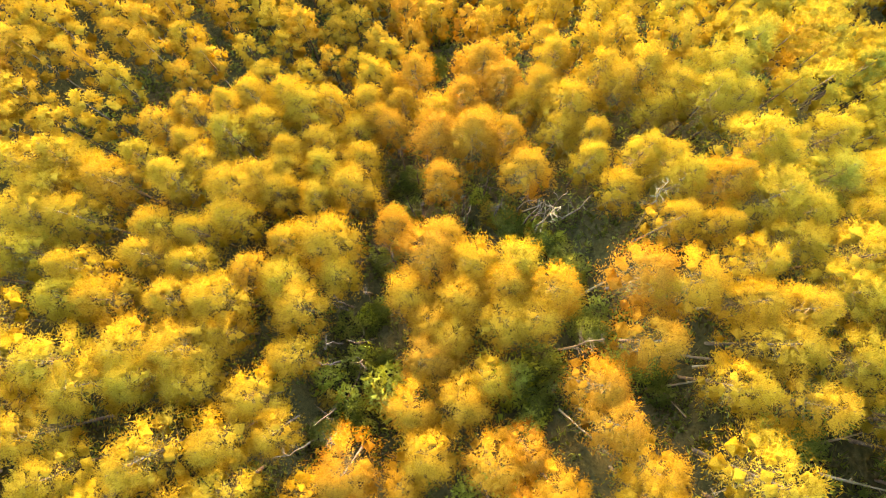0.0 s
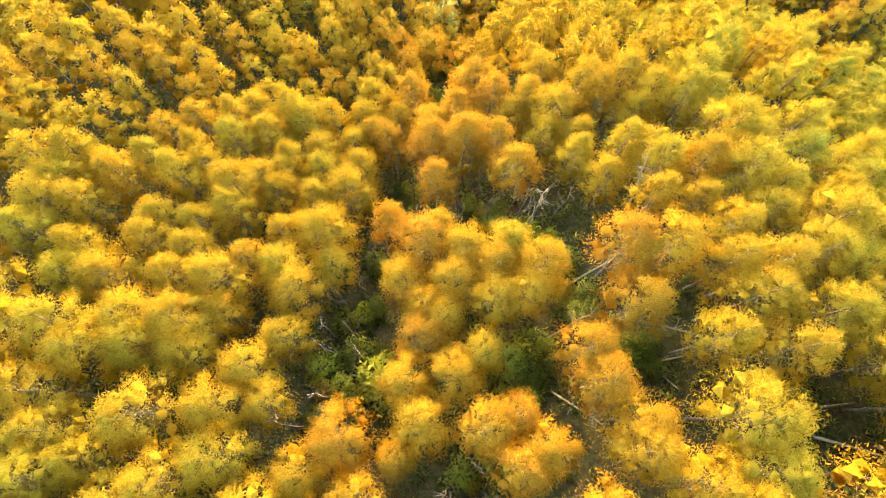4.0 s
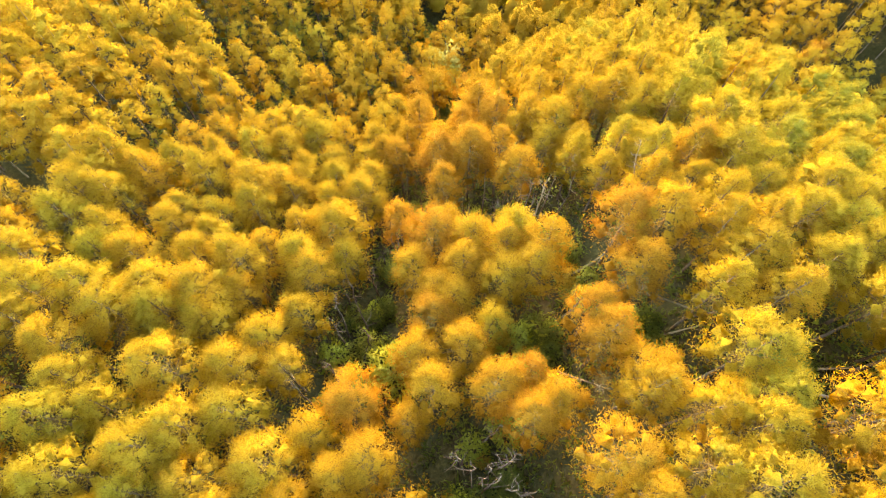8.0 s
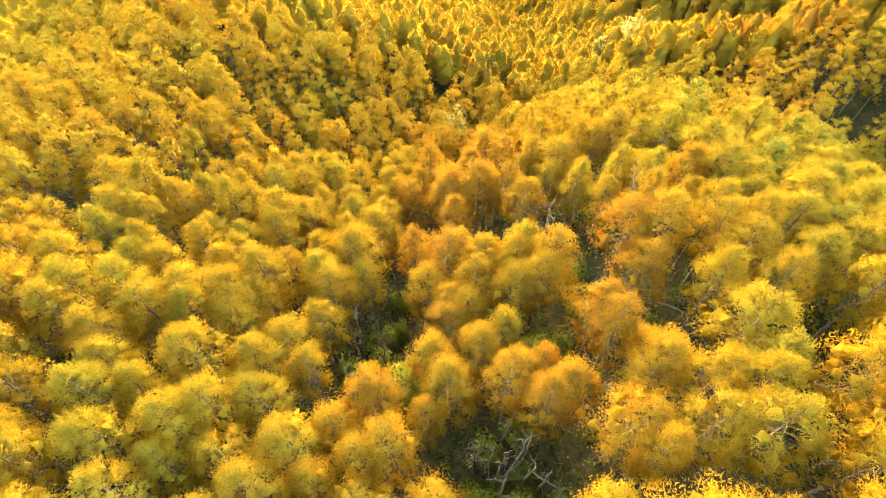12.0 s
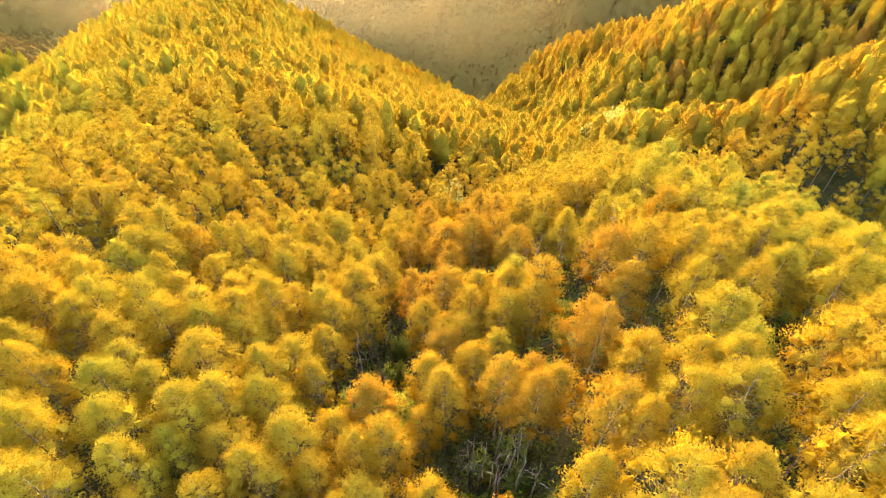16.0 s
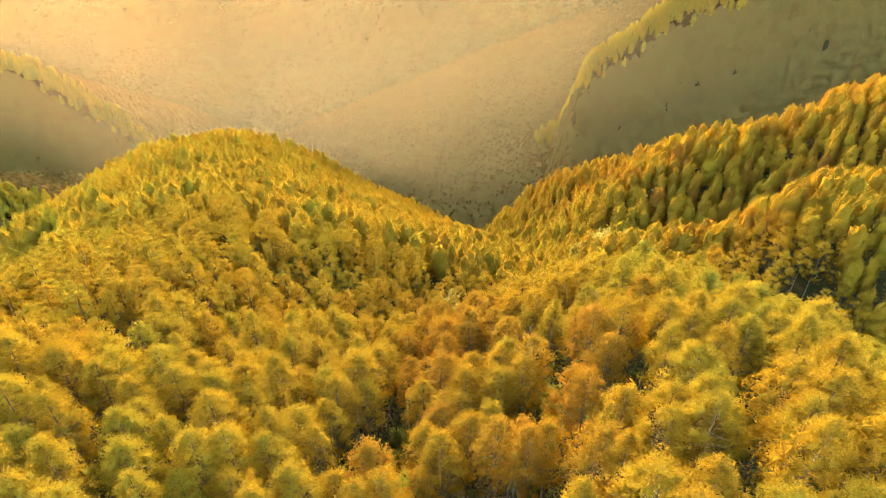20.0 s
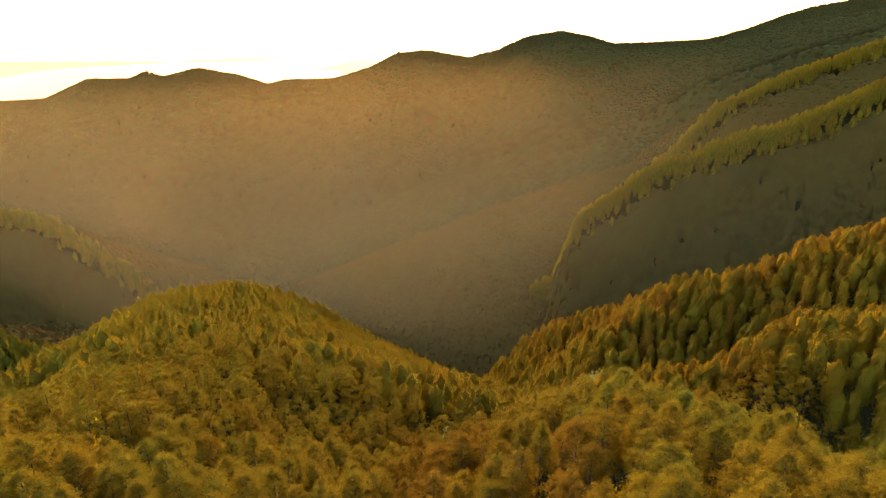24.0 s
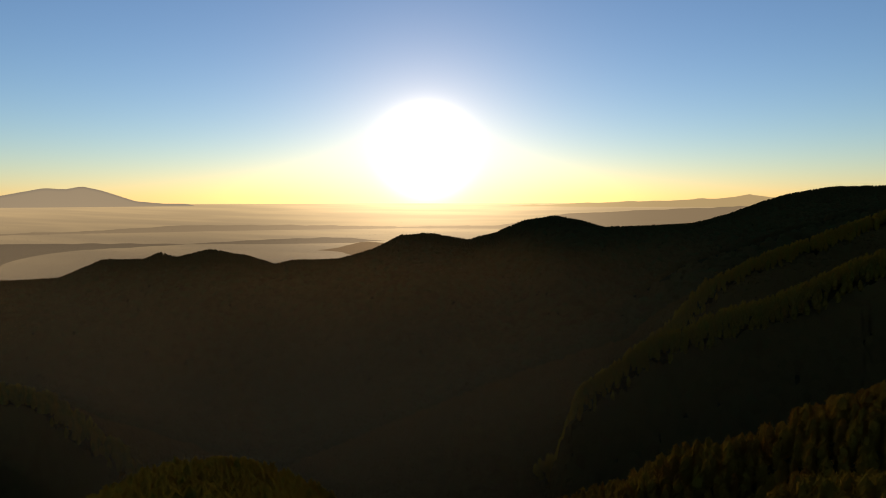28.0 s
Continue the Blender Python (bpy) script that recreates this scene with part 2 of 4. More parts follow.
# ---- mesh building ----
def mesh_of(name, verts, faces, mat, smooth=False, outward=None, tone=None):
    me = bpy.data.meshes.new(name)
    verts, faces = np.asarray(verts, np.float32), np.asarray(faces, np.int32)
    k = faces.shape[1]
    me.vertices.add(len(verts))
    me.vertices.foreach_set("co", verts.ravel())
    me.loops.add(faces.size)
    me.loops.foreach_set("vertex_index", faces.ravel())
    me.polygons.add(len(faces))
    me.polygons.foreach_set("loop_start", np.arange(0, faces.size, k, dtype=np.int32))
    me.update(calc_edges=True)
    me.polygons.foreach_set("use_smooth", np.full(len(faces), smooth))
    me.materials.append(mat)
    if outward is not None:
        me.attributes.new("outward", "FLOAT_VECTOR", "POINT").data.foreach_set("vector", np.asarray(outward, np.float32).ravel())
        tones = np.full(len(verts), 0.6, np.float32) if tone is None else np.asarray(tone, np.float32)
        me.attributes.new("tone", "FLOAT", "POINT").data.foreach_set("value", tones)
    return me


def spindle(path, radii, sides=5, turn=0.0):
    """A tapered round stem along a path."""
    verts, faces = [], []
    for i, (p, r) in enumerate(zip(path, radii)):
        p = np.asarray(p, float)
        a = np.asarray(path[max(i - 1, 0)], float)
        b = np.asarray(path[min(i + 1, len(path) - 1)], float)
        d = (b - a) / (np.linalg.norm(b - a) + 1e-9)
        u = np.cross(d, (0, 0, 1) if abs(d[2]) < 0.9 else (1, 0, 0))
        u /= np.linalg.norm(u)
        v = np.cross(d, u)
        for k in range(sides):
            t = turn + 6.2832 * k / sides
            verts.append(p + r * (np.cos(t) * u + np.sin(t) * v))
    for i in range(len(path) - 1):
        for k in range(sides):
            a, b = i * sides + k, i * sides + (k + 1) % sides
            faces += [(a, b, b + sides), (a, b + sides, a + sides)]
    return np.array(verts), np.array(faces)


def join(parts):
    verts, faces, n = [], [], 0
    for v, f in parts:
        verts.append(v)
        faces.append(f + n)
        n += len(v)
    return np.concatenate(verts), np.concatenate(faces)


def tufts(rng, centres, outward, length, width, spread=0.7):
    """Needle sprays: slim leaf-shaped triangles that point outward and up."""
    n = len(centres)
    d = outward + rng.normal(0, spread, (n, 3)) + (0, 0, 0.35)
    d /= np.linalg.norm(d, axis=1)[:, None]
    side = np.cross(d, rng.normal(0, 1, (n, 3)))
    side /= np.linalg.norm(side, axis=1)[:, None] + 1e-9
    ln = length * rng.uniform(0.6, 1.3, (n, 1))
    wd = width * rng.uniform(0.6, 1.3, (n, 1))
    base = centres - d * ln * 0.4
    verts = np.stack([base - side * wd / 2, base + side * wd / 2, base + d * ln], 1).reshape(-1, 3)
    return verts, np.arange(3 * n).reshape(-1, 3)


def dome(v, low, soft=0.16):
    """Directions out of a crown whose heart is at the height low, for soft shading of the whole crown."""
    o = v - (0, 0, low)
    o = o / (np.linalg.norm(o, axis=1)[:, None] + 1e-6)
    jig = np.random.RandomState(len(v)).normal(0, soft, (len(v) // 3, 3)).repeat(3, 0)
    o = o + jig
    return o / (np.linalg.norm(o, axis=1)[:, None] + 1e-6)


def larch(seed, height=25.0, radius=3.5, bottom=0.44, lumps=26, sprays=100, length=0.5, width=0.14, taper=0.62, feather=0.6, tufted=0.5, upward=0.15, size_of=0.40, heart_size=0.74, twigs=0, ruffle=0.22):
    """Trunk, branchwork and crown (with its outward directions) of one larch with its foot at the origin.
    The crown is a rounded cone of tufted boughs: each is a dense cushion with small feathery needle sprays all over it."""
    rng = np.random.RandomState(seed)
    lean = rng.normal(0, 0.35, 2)
    path = [(lean[0] * (k / 6) ** 2, lean[1] * (k / 6) ** 2, height * 0.97 * k / 6) for k in range(7)]
    trunk = spindle(path, [0.26 * (1 - 0.93 * k / 6) + 0.015 for k in range(7)], 6)
    limbs, centres, normals, own, hearts, heart_own = [], [], [], [], [], []
    oct_v = np.array([(1, 0, 0), (0, 1, 0), (-1, 0, 0), (0, -1, 0), (0, 0, 1), (0, 0, -1)], float)
    oct_f = np.array([(0, 1, 4), (1, 2, 4), (2, 3, 4), (3, 0, 4), (1, 0, 5), (2, 1, 5), (3, 2, 5), (0, 3, 5)])
    low = height * (bottom + 0.30 * (1 - bottom))
    for i in range(lumps):
        q = ((i + rng.uniform(0.1, 0.9)) / lumps) ** 0.9
        f = bottom + (1 - bottom) * 0.93 * q
        reach = radius * min(1.0, 0.66 + 1.6 * q) * (1 - q ** 1.5) ** taper * rng.uniform(0.70, 1.10)
        size = radius * (size_of - 0.16 * q) * rng.uniform(0.75, 1.25)
        a = i * 2.39996 + rng.normal(0, 0.3)
        out = np.array([np.cos(a), np.sin(a), 0.0])
        foot = np.array([lean[0] * f * f, lean[1] * f * f, height * (f - 0.03)])
        heart = foot + out * max(reach - 0.45 * size, 0.0) + (0, 0, 0.10 * reach + height * 0.02)
        limbs.append(spindle([foot, heart + 0.7 * size * out], [0.05, 0.008], 3))
        d = rng.normal(0, 1, (sprays, 3)) + out * 0.6 + (0, 0, 0.5)
        d /= np.linalg.norm(d, axis=1)[:, None]
        lobes = 1 + 0.15 * np.sin(4 * np.arctan2(d[:, 1], d[:, 0]) + 2.1 * i) + 0.10 * np.sin(6 * d[:, 2] + i)
        centres.append(heart + d * size * lobes[:, None] * rng.uniform(0.35, 1.3, (sprays, 1)) ** 0.8 * (1, 1, 0.85))
        normals.append(d)
        core = (oct_v @ np.linalg.qr(rng.normal(0, 1, (3, 3)))[0])
        hearts.append((heart + (core * size * heart_size * rng.uniform(0.85, 1.15, (6, 1)) * (1, 1, 0.85))[oct_f].reshape(-1, 3)))
        for store, p, dd in ((own, centres[-1], d), (heart_own, hearts[-1], core[oct_f].reshape(-1, 3))):
            whole = (p - (foot[0], foot[1], low)) * (1, 1, 0.7)
            whole = whole / (np.linalg.norm(whole, axis=1)[:, None] + 1e-6)
            store.append(tufted * dd + (1 - tufted) * whole + (0, 0, upward))
    for i in range(twigs):
        # dead twigs in the lower crown
        a, f = rng.uniform(0, 6.283), bottom + (1 - bottom) * rng.uniform(-0.12, 0.5)
        out = np.array([np.cos(a), np.sin(a), rng.normal(0.05, 0.25)])
        foot = np.array([lean[0] * f * f, lean[1] * f * f, height * f])
        limbs.append(spindle([foot, foot + (out + rng.normal(0, 0.12, 3)) * radius * rng.uniform(0.5, 1.0)], [0.03, 0.006], 3))
    c, d, o = np.concatenate(centres), np.concatenate(normals), np.concatenate(own)
    n = len(c)
    # sprays stand out from the bough like feathers, ruffled
    along = feather * d + rng.normal(0, 0.55, (n, 3)) + (0, 0, 0.12)
    along /= np.linalg.norm(along, axis=1)[:, None]
    across = np.cross(along, rng.normal(0, 1, (n, 3)))
    across /= np.linalg.norm(across, axis=1)[:, None] + 1e-9
    ln, wd = length * rng.uniform(0.6, 1.35, (n, 1)), width * rng.uniform(0.7, 1.3, (n, 1))
    v = np.stack([c - along * ln * 0.45 - across * wd / 2, c - along * ln * 0.45 + across * wd / 2, c + along * ln * 0.55], 1).reshape(-1, 3)
    o = (o + rng.normal(0, ruffle, (n, 3))).repeat(3, 0)
    v, o = np.concatenate([v] + hearts), np.concatenate([o] + heart_own)
    o /= np.linalg.norm(o, axis=1)[:, None]
    return trunk, join(limbs), (v, np.arange(len(v)).reshape(-1, 3), o)


def whole_crown(seed, height=25.0, radius=3.9, bottom=0.42, sides=7, rings=5, sprays=230, length=1.0, width=0.40, ruffle=0.14, loose=0.3):
    """A larch crown as it shows from far: one uneven rounded cone, feathered all over with needle sprays."""
    rng = np.random.RandomState(seed)
    squat = rng.uniform(0.30, 0.46)

    def reach(q):
        return radius * np.minimum(1.0, 0.62 + 1.5 * q) * (1 - q ** 1.7) ** squat

    qs = np.linspace(0, 1, rings + 1)
    bulge = 1 + 0.22 * rng.uniform(-1, 1, (rings + 1, sides))
    turn = 6.2832 * (np.arange(sides)[None] + 0.5 * (np.arange(rings + 1) % 2)[:, None]) / sides
    r = 0.64 * reach(qs)[:, None] * bulge
    g = np.stack([r * np.cos(turn), r * np.sin(turn), np.repeat(height * (bottom + (0.98 - bottom) * qs)[:, None], sides, 1) + rng.normal(0, 0.25, r.shape)], -1)
    ix = np.arange(g[..., 0].size).reshape(rings + 1, sides)
    nx = np.roll(ix, -1, 1)
    f = np.concatenate([np.stack([ix[:-1], nx[:-1], nx[1:]], -1).reshape(-1, 3), np.stack([ix[:-1], nx[1:], ix[1:]], -1).reshape(-1, 3)])
    # the body is loose tufts, each turned and set in or out a little
    tuft = g.reshape(-1, 3)[f]
    heart = tuft.mean(1, keepdims=True)
    away = heart * (1, 1, 0) / (np.linalg.norm(heart * (1, 1, 0), axis=2, keepdims=True) + 1e-6)
    tuft = heart + 1.25 * (tuft - heart) + away * rng.normal(0, loose, (len(f), 1, 1)) + rng.normal(0, 0.5 * loose, tuft.shape)
    body = tuft.reshape(-1, 3)
    f = np.arange(len(body)).reshape(-1, 3)
    q = 0.97 * rng.uniform(0, 1, sprays) ** 1.15
    a = rng.uniform(0, 6.283, sprays)
    out = np.stack([np.cos(a), np.sin(a), 0 * a], 1)
    c = out * (reach(q) * rng.uniform(0.58, 1.1, sprays))[:, None] + np.stack([0 * q, 0 * q, height * (bottom + (0.98 - bottom) * q)], 1)
    along = 0.65 * out + (0, 0, 0.5) + rng.normal(0, 0.4, (sprays, 3))
    along /= np.linalg.norm(along, axis=1)[:, None]
    across = np.cross(along, rng.normal(0, 1, (sprays, 3)))
    across /= np.linalg.norm(across, axis=1)[:, None] + 1e-9
    ln, wd = length * rng.uniform(0.6, 1.35, (sprays, 1)), width * rng.uniform(0.7, 1.3, (sprays, 1))
    v = np.stack([c - along * ln * 0.45 - across * wd / 2, c - along * ln * 0.45 + across * wd / 2, c + along * ln * 0.55], 1).reshape(-1, 3)

    def facing(p):
        n = p * (1, 1, 0)
        n = n / (np.linalg.norm(n, axis=1)[:, None] + 0.6)
        return n + np.stack([0 * p[:, 0], 0 * p[:, 0], 0.35 + 0.9 * np.clip(p[:, 2] / height - bottom, 0, 1)], 1)

    o = np.concatenate([facing(body) + rng.normal(0, ruffle, (len(f), 3)).repeat(3, 0), facing(c).repeat(3, 0) + rng.normal(0, ruffle, (sprays, 3)).repeat(3, 0)])
    return np.concatenate([body, v]), np.concatenate([f, len(body) + np.arange(len(v)).reshape(-1, 3)]), o / np.linalg.norm(o, axis=1)[:, None]


def massed(models, places, heights, seed, tone_at=None, by_slope=0.0):
    """Many trees in one mesh: each place takes one of the models, turned and sized. The model's own height is 25 m."""
    rng = np.random.RandomState(seed)
    kind = rng.randint(0, len(models), len(places))
    parts, outs, tones = [], [], []
    for i, (v, f, o) in enumerate(models):
        p, h = places[kind == i], heights[kind == i] / 25.0
        if not len(p):
            continue
        a = rng.uniform(0, 6.283, len(p))
        ca, sa = np.cos(a)[:, None], np.sin(a)[:, None]
        s = (h * rng.uniform(0.82, 1.18, len(p)))[:, None]
        x = p[:, 0:1] + s * (ca * v[None, :, 0] - sa * v[None, :, 1])
        y = p[:, 1:2] + s * (sa * v[None, :, 0] + ca * v[None, :, 1])
        z = p[:, 2:3] + h[:, None] * v[None, :, 2]
        parts.append((np.stack([x, y, z], 2).reshape(-1, 3), (f[None] + (np.arange(len(p)) * len(v))[:, None, None]).reshape(-1, 3)))
        outs.append(np.stack([ca * o[None, :, 0] - sa * o[None, :, 1], sa * o[None, :, 0] + ca * o[None, :, 1], 0 * ca + o[None, :, 2]], 2).reshape(-1, 3))
        if by_slope:
            # far off a wood takes the light by the lie of the land
            e = 12.0
            gx_, gy_ = [(canopy(p[:, 0] + dx, p[:, 1] + dy) - canopy(p[:, 0] - dx, p[:, 1] - dy)) / (2 * e) for dx, dy in ((e, 0), (0, e))]
            lie = np.stack([-gx_, -gy_, np.ones(len(p))], 1)
            lie = (lie / np.linalg.norm(lie, axis=1)[:, None]).repeat(len(v), 0)
            outs[-1] = by_slope * lie + (1 - by_slope) * outs[-1]
            outs[-1] /= np.linalg.norm(outs[-1], axis=1)[:, None]
        middle = 0.56 if tone_at is None else tone_at(p[:, 0], p[:, 1])
        tones.append(np.clip(middle + rng.normal(0, 0.07, len(p)), 0.02, 0.98).repeat(len(v)))
    return (*join(parts), np.concatenate(outs), np.concatenate(tones))


def scatter(x0, x1, y0, y1, step, seed, jitter=0.42):
    """Places on a shaken hexagonal grid, as in a plantation gone wild."""
    rng = np.random.RandomState(seed)
    xs, ys = np.meshgrid(np.arange(x0, x1, step), np.arange(y0, y1, step * 0.87))
    xs = xs + (np.arange(ys.shape[0]) % 2)[:, None] * step / 2
    p = np.stack([xs.ravel(), ys.ravel()], 1)
    return p + rng.uniform(-jitter, jitter, p.shape) * step


# ---- ground: one sheet to the horizon ----
def graded(fine, inner, outer, grow=1.09):
    out, step = list(np.arange(inner[0], inner[1] + 0.1, fine)), fine
    while out[-1] < outer[1]:
        step = min(step * grow, 160)
        out.append(out[-1] + step)
    step = fine
    while out[0] > outer[0]:
        step = min(step * grow, 160)
        out.insert(0, out[0] - step)
    return np.array(out)


gx, gy = graded(5.0, (-150, 180), (-4800, 4800), 1.03), graded(5.0, (-60, 260), (-900, 4900), 1.02)
GX, GY = np.meshgrid(gx, gy)
GZ = ground_z(GX, GY) + 0.5 * waves(GX, GY, 9, 2)
# behind the last ridge the country falls to a wide plain that lies under mist
plain = np.clip((GY - 2350) / 400, 0, 1)
GZ = GZ * (1 - plain) + plain * (-450 + 380 * np.clip((GY - 2800) / 2100, 0, 1))
idx = np.arange(GX.size).reshape(GX.shape)
quads = np.stack([idx[:-1, :-1], idx[:-1, 1:], idx[1:, 1:], idx[1:, :-1]], -1).reshape(-1, 4)
ground = new("ground", mesh_of("ground", np.stack([GX, GY, GZ], -1).reshape(-1, 3), quads, SOIL, True))
tagged(ground, "steep wooded mountainside with ravines, dark litter and undergrowth", "ground", kind="structure")

# ---- larch wood ----
# glades and the dark cleft of the ravine, where no tree stands: x, y, radius
GAPS = [(-11.5, -3.5, 3.6), (-12.6, -9, 3.4), (-14, -14, 3.4), (-12, 3, 3.0), (8.7, 22.2, 3.6), (13.5, 19.5, 3.6), (17, 16.5, 3.2), (20, 11, 2.8), (20.5, 5, 3.0), (23, 1.2, 3.0), (26, -3.7, 2.8), (28, -6.5, 2.6),
        (14, -10, 2.6), (15.5, -5, 2.4), (-5, 30, 2.8), (-5.3, 23, 2.8), (-9, 13.5, 2.8), (39, -12.5, 3.0), (44, -13, 2.8), (5.8, -26, 3.4), (1.2, -27.5, 2.4), (9.5, -27.5, 3.0), (-1, 45, 2.2), (0, 60, 2.2), (1, 75, 2.4), (-8, 116, 3.6), (-2, 107, 3.8), (1, 100, 3.4), (111, 77, 3.6)]
# single trees round the ravine: x, y, height, width, kind of colour
MARKED = [(-4, 6, 24, 1.15, 0), (5, 11, 25, 1.1, 0), (11, 10, 25, 1.1, 1), (15.5, 6, 25, 1.05, 0), (9, 2.5, 24, 1.1, 0), (2, 0.5, 23, 1.1, 0), (6.6, -5.5, 22, 0.85, 1), (3, -8.4, 23, 1.1, 0),
          (-3, -9, 24, 1.05, 0), (4.3, 41, 27, 1.0, 2), (-14, 24, 25, 1.15, 0), (0.5, 25, 26, 0.95, 2), (25, 7, 25, 1.1, 2), (29.5, 6, 25, 1.1, 0), (25, -0.5, 24, 1.1, 2), (19, -6, 24, 1.0, 2), (20, -10, 25, 1.0, 2),
          (-11, -16, 26, 1.15, 2), (-1, -15, 25, 1.1, 0), (6.5, -15, 25, 1.1, 2), (-7, 17.5, 25, 0.95, 2), (-8, 37, 25, 1.0, 2), (-20, 4, 25, 1.1, 0), (-22, 8, 25, 1.2, 1), (32, -14, 25, 1.2, 1), (3.5, 5.5, 25, 1.1, 0), (9.5, 7, 25, 1.0, 0), (13, 3, 24, 1.0, 0), (-1, 2.5, 23, 1.0, 0)]


def open_ground(p, spare=1.9):
    keep = np.ones(len(p), bool)
    for x, y, r in GAPS:
        keep &= np.hypot(p[:, 0] - x, p[:, 1] - y) > r + spare
    return keep


def tone_of(x, y):
    """How far the larches have turned: 0 russet, 0.5 golden, 1 still green. Amber along the ravine, greener on the
    right-hand spur, russet on the steep ridge behind it."""
    x, y = np.asarray(x, float), np.asarray(y, float)
    amber = np.clip(1.15 - np.abs(x - 3 + 3 * np.sin(y / 9)) / 15, 0, 1) * np.clip((100 - y) / 60, 0, 1)
    green = np.clip((x - 22) / 40, 0, 1) * np.clip((130 - y) / 60, 0, 1) + 0.35 * np.clip((-x - 50) / 60, 0, 1)
    russet = np.clip((x - np.interp(y, [-60, 30, 70, 110, 160, 260, 300], [190, 96, 82, 80, 96, 76, 60])) / 10, 0, 1)
    green = green + 0.7 * np.clip((-x - 8) / 22, 0, 1) * np.clip((6 - y) / 26, 0, 1)
    return 0.585 - 0.26 * amber + 0.21 * green - 0.17 * russet + 0.10 * waves(x, y, 24, 6) + 0.06 * waves(x, y, 90, 8)


def tint(tone):
    return [float(np.interp(tone, [st[0] for st in LARCH_STOPS], [st[1][k] for st in LARCH_STOPS])) for k in range(3)] + [1.0]


NEAR_MODELS = [larch(100 + i, radius=3.9 + 0.2 * (i % 4), bottom=0.40 + 0.03 * (i % 4), lumps=40 + 2 * (i % 3), sprays=112, length=0.40, width=0.105, taper=0.46 + 0.06 * (i % 3), heart_size=0.48, tufted=0.26, twigs=64) for i in range(10)]
trunk_meshes = [mesh_of("trunk", *m[0], BARK, True) for m in NEAR_MODELS]
branch_meshes = [mesh_of("branchwork", *m[1], TWIG) for m in NEAR_MODELS]
crown_meshes = [mesh_of("crown", *m[2][:2], NEEDLES, outward=m[2][2]) for m in NEAR_MODELS]


def stand(x, y, height, model, turn, wide, tone):
    root = new("larch_tree")
    root.matrix_world = Matrix.Translation((x, y, float(ground_z(x, y)) - 0.3)) @ Matrix.Rotation(turn, 4, "Z") @ Matrix.Diagonal((wide, wide, height / 25.0, 1))
    for part_name, me in (("trunk", trunk_meshes[model]), ("branchwork", branch_meshes[model]), ("crown", crown_meshes[model])):
        o = new(part_name, me)
        o.parent = root
        if part_name == "crown":
            o.color = tint(tone)
    look_of = "amber-orange autumn larch with thinning crown by the ravine" if tone < 0.36 else "golden-yellow autumn larch with feathery crown on a slope" if tone < 0.66 else "greenish-yellow autumn larch with feathery crown on a slope"
    size_of = "tall" if height > 24 else "shorter"
    tagged(root, size_of + " " + look_of, "tree", "larches above the ravine")
    return root


near = scatter(-78, 78, -46, 66, 6.4, 11, 0.34)
near = near[open_ground(near)]
for mx, my, *_ in MARKED:
    near = near[np.hypot(near[:, 0] - mx, near[:, 1] - my) > 4.4]
rank = np.argsort(np.hypot(near[:, 0] / 1.3, near[:, 1] + 7))
rng = np.random.RandomState(5)
for x, y in near[rank[:268]]:
    h = float(tree_height(x, y)) * rng.uniform(0.86, 1.08)
    stand(x, y, h, rng.randint(0, 10), rng.uniform(0, 6.283), h / 25.0 * rng.uniform(0.85, 1.2), float(tone_of(x, y)) + rng.normal(0, 0.065))
for x, y, h, wide, kind in MARKED:
    stand(x, y, h, rng.randint(0, 10), rng.uniform(0, 6.283), wide, (0.50, 0.70, 0.33)[kind] + rng.normal(0, 0.05))


def free_of_near(p):
    d = np.hypot((p[:, 0]) / 1.3, p[:, 1] + 7)
    return d > np.hypot(near[rank[268], 0] / 1.3, near[rank[268], 1] + 7)


def with_ground(p, sink=0.3):
    return np.column_stack([p, ground_z(p[:, 0], p[:, 1]) - sink])


def forest(name, label, places, models, mat, seed, stems_of=None, tone_at=None, by_slope=0.0):
    """A wood in one mesh, with its trunks in another where they show."""
    h = tree_height(places[:, 0], places[:, 1]) * np.random.RandomState(seed).uniform(0.86, 1.10, len(places))
    v, f, o, k = massed(models, with_ground(places), h, seed, tone_at, by_slope)
    ob = tagged(new(name, mesh_of(name, v, f, mat, outward=o, tone=k)), label, "forest", kind="stuff")
    if stems_of is not None:
        v, f, _, _ = massed([stems_of], with_ground(places), h, seed)
        trunks = new("trunks", mesh_of("trunks", v, f, BARK))
        trunks.parent = ob
    return ob


mid_models = [larch(200 + i, radius=3.8 + 0.2 * (i % 3), bottom=0.42, lumps=27, sprays=48, length=0.58, width=0.17, taper=0.44 + 0.06 * (i % 3), heart_size=0.62, tufted=0.26, ruffle=0.24)[2] for i in range(8)]
back_models = [whole_crown(300 + i, radius=3.9 + 0.25 * (i % 3)) for i in range(8)]
far_models = [whole_crown(400 + i, radius=4.1, sides=5, rings=3, sprays=64, length=1.5, width=0.75, ruffle=0.2, loose=0.3) for i in range(6)]
slim = spindle([(0, 0, 0), (0, 0, 13), (0, 0, 22)], [0.24, 0.17, 0.04], 3)
slim = (*slim, np.zeros(slim[0].shape) + (0, -1, 0))


def wide_enough(p, spare=12):
    """The part of the country that lies open to the flight."""
    return np.abs(p[:, 0]) < 0.76 * np.hypot(p[:, 1] + 80, 80) + spare


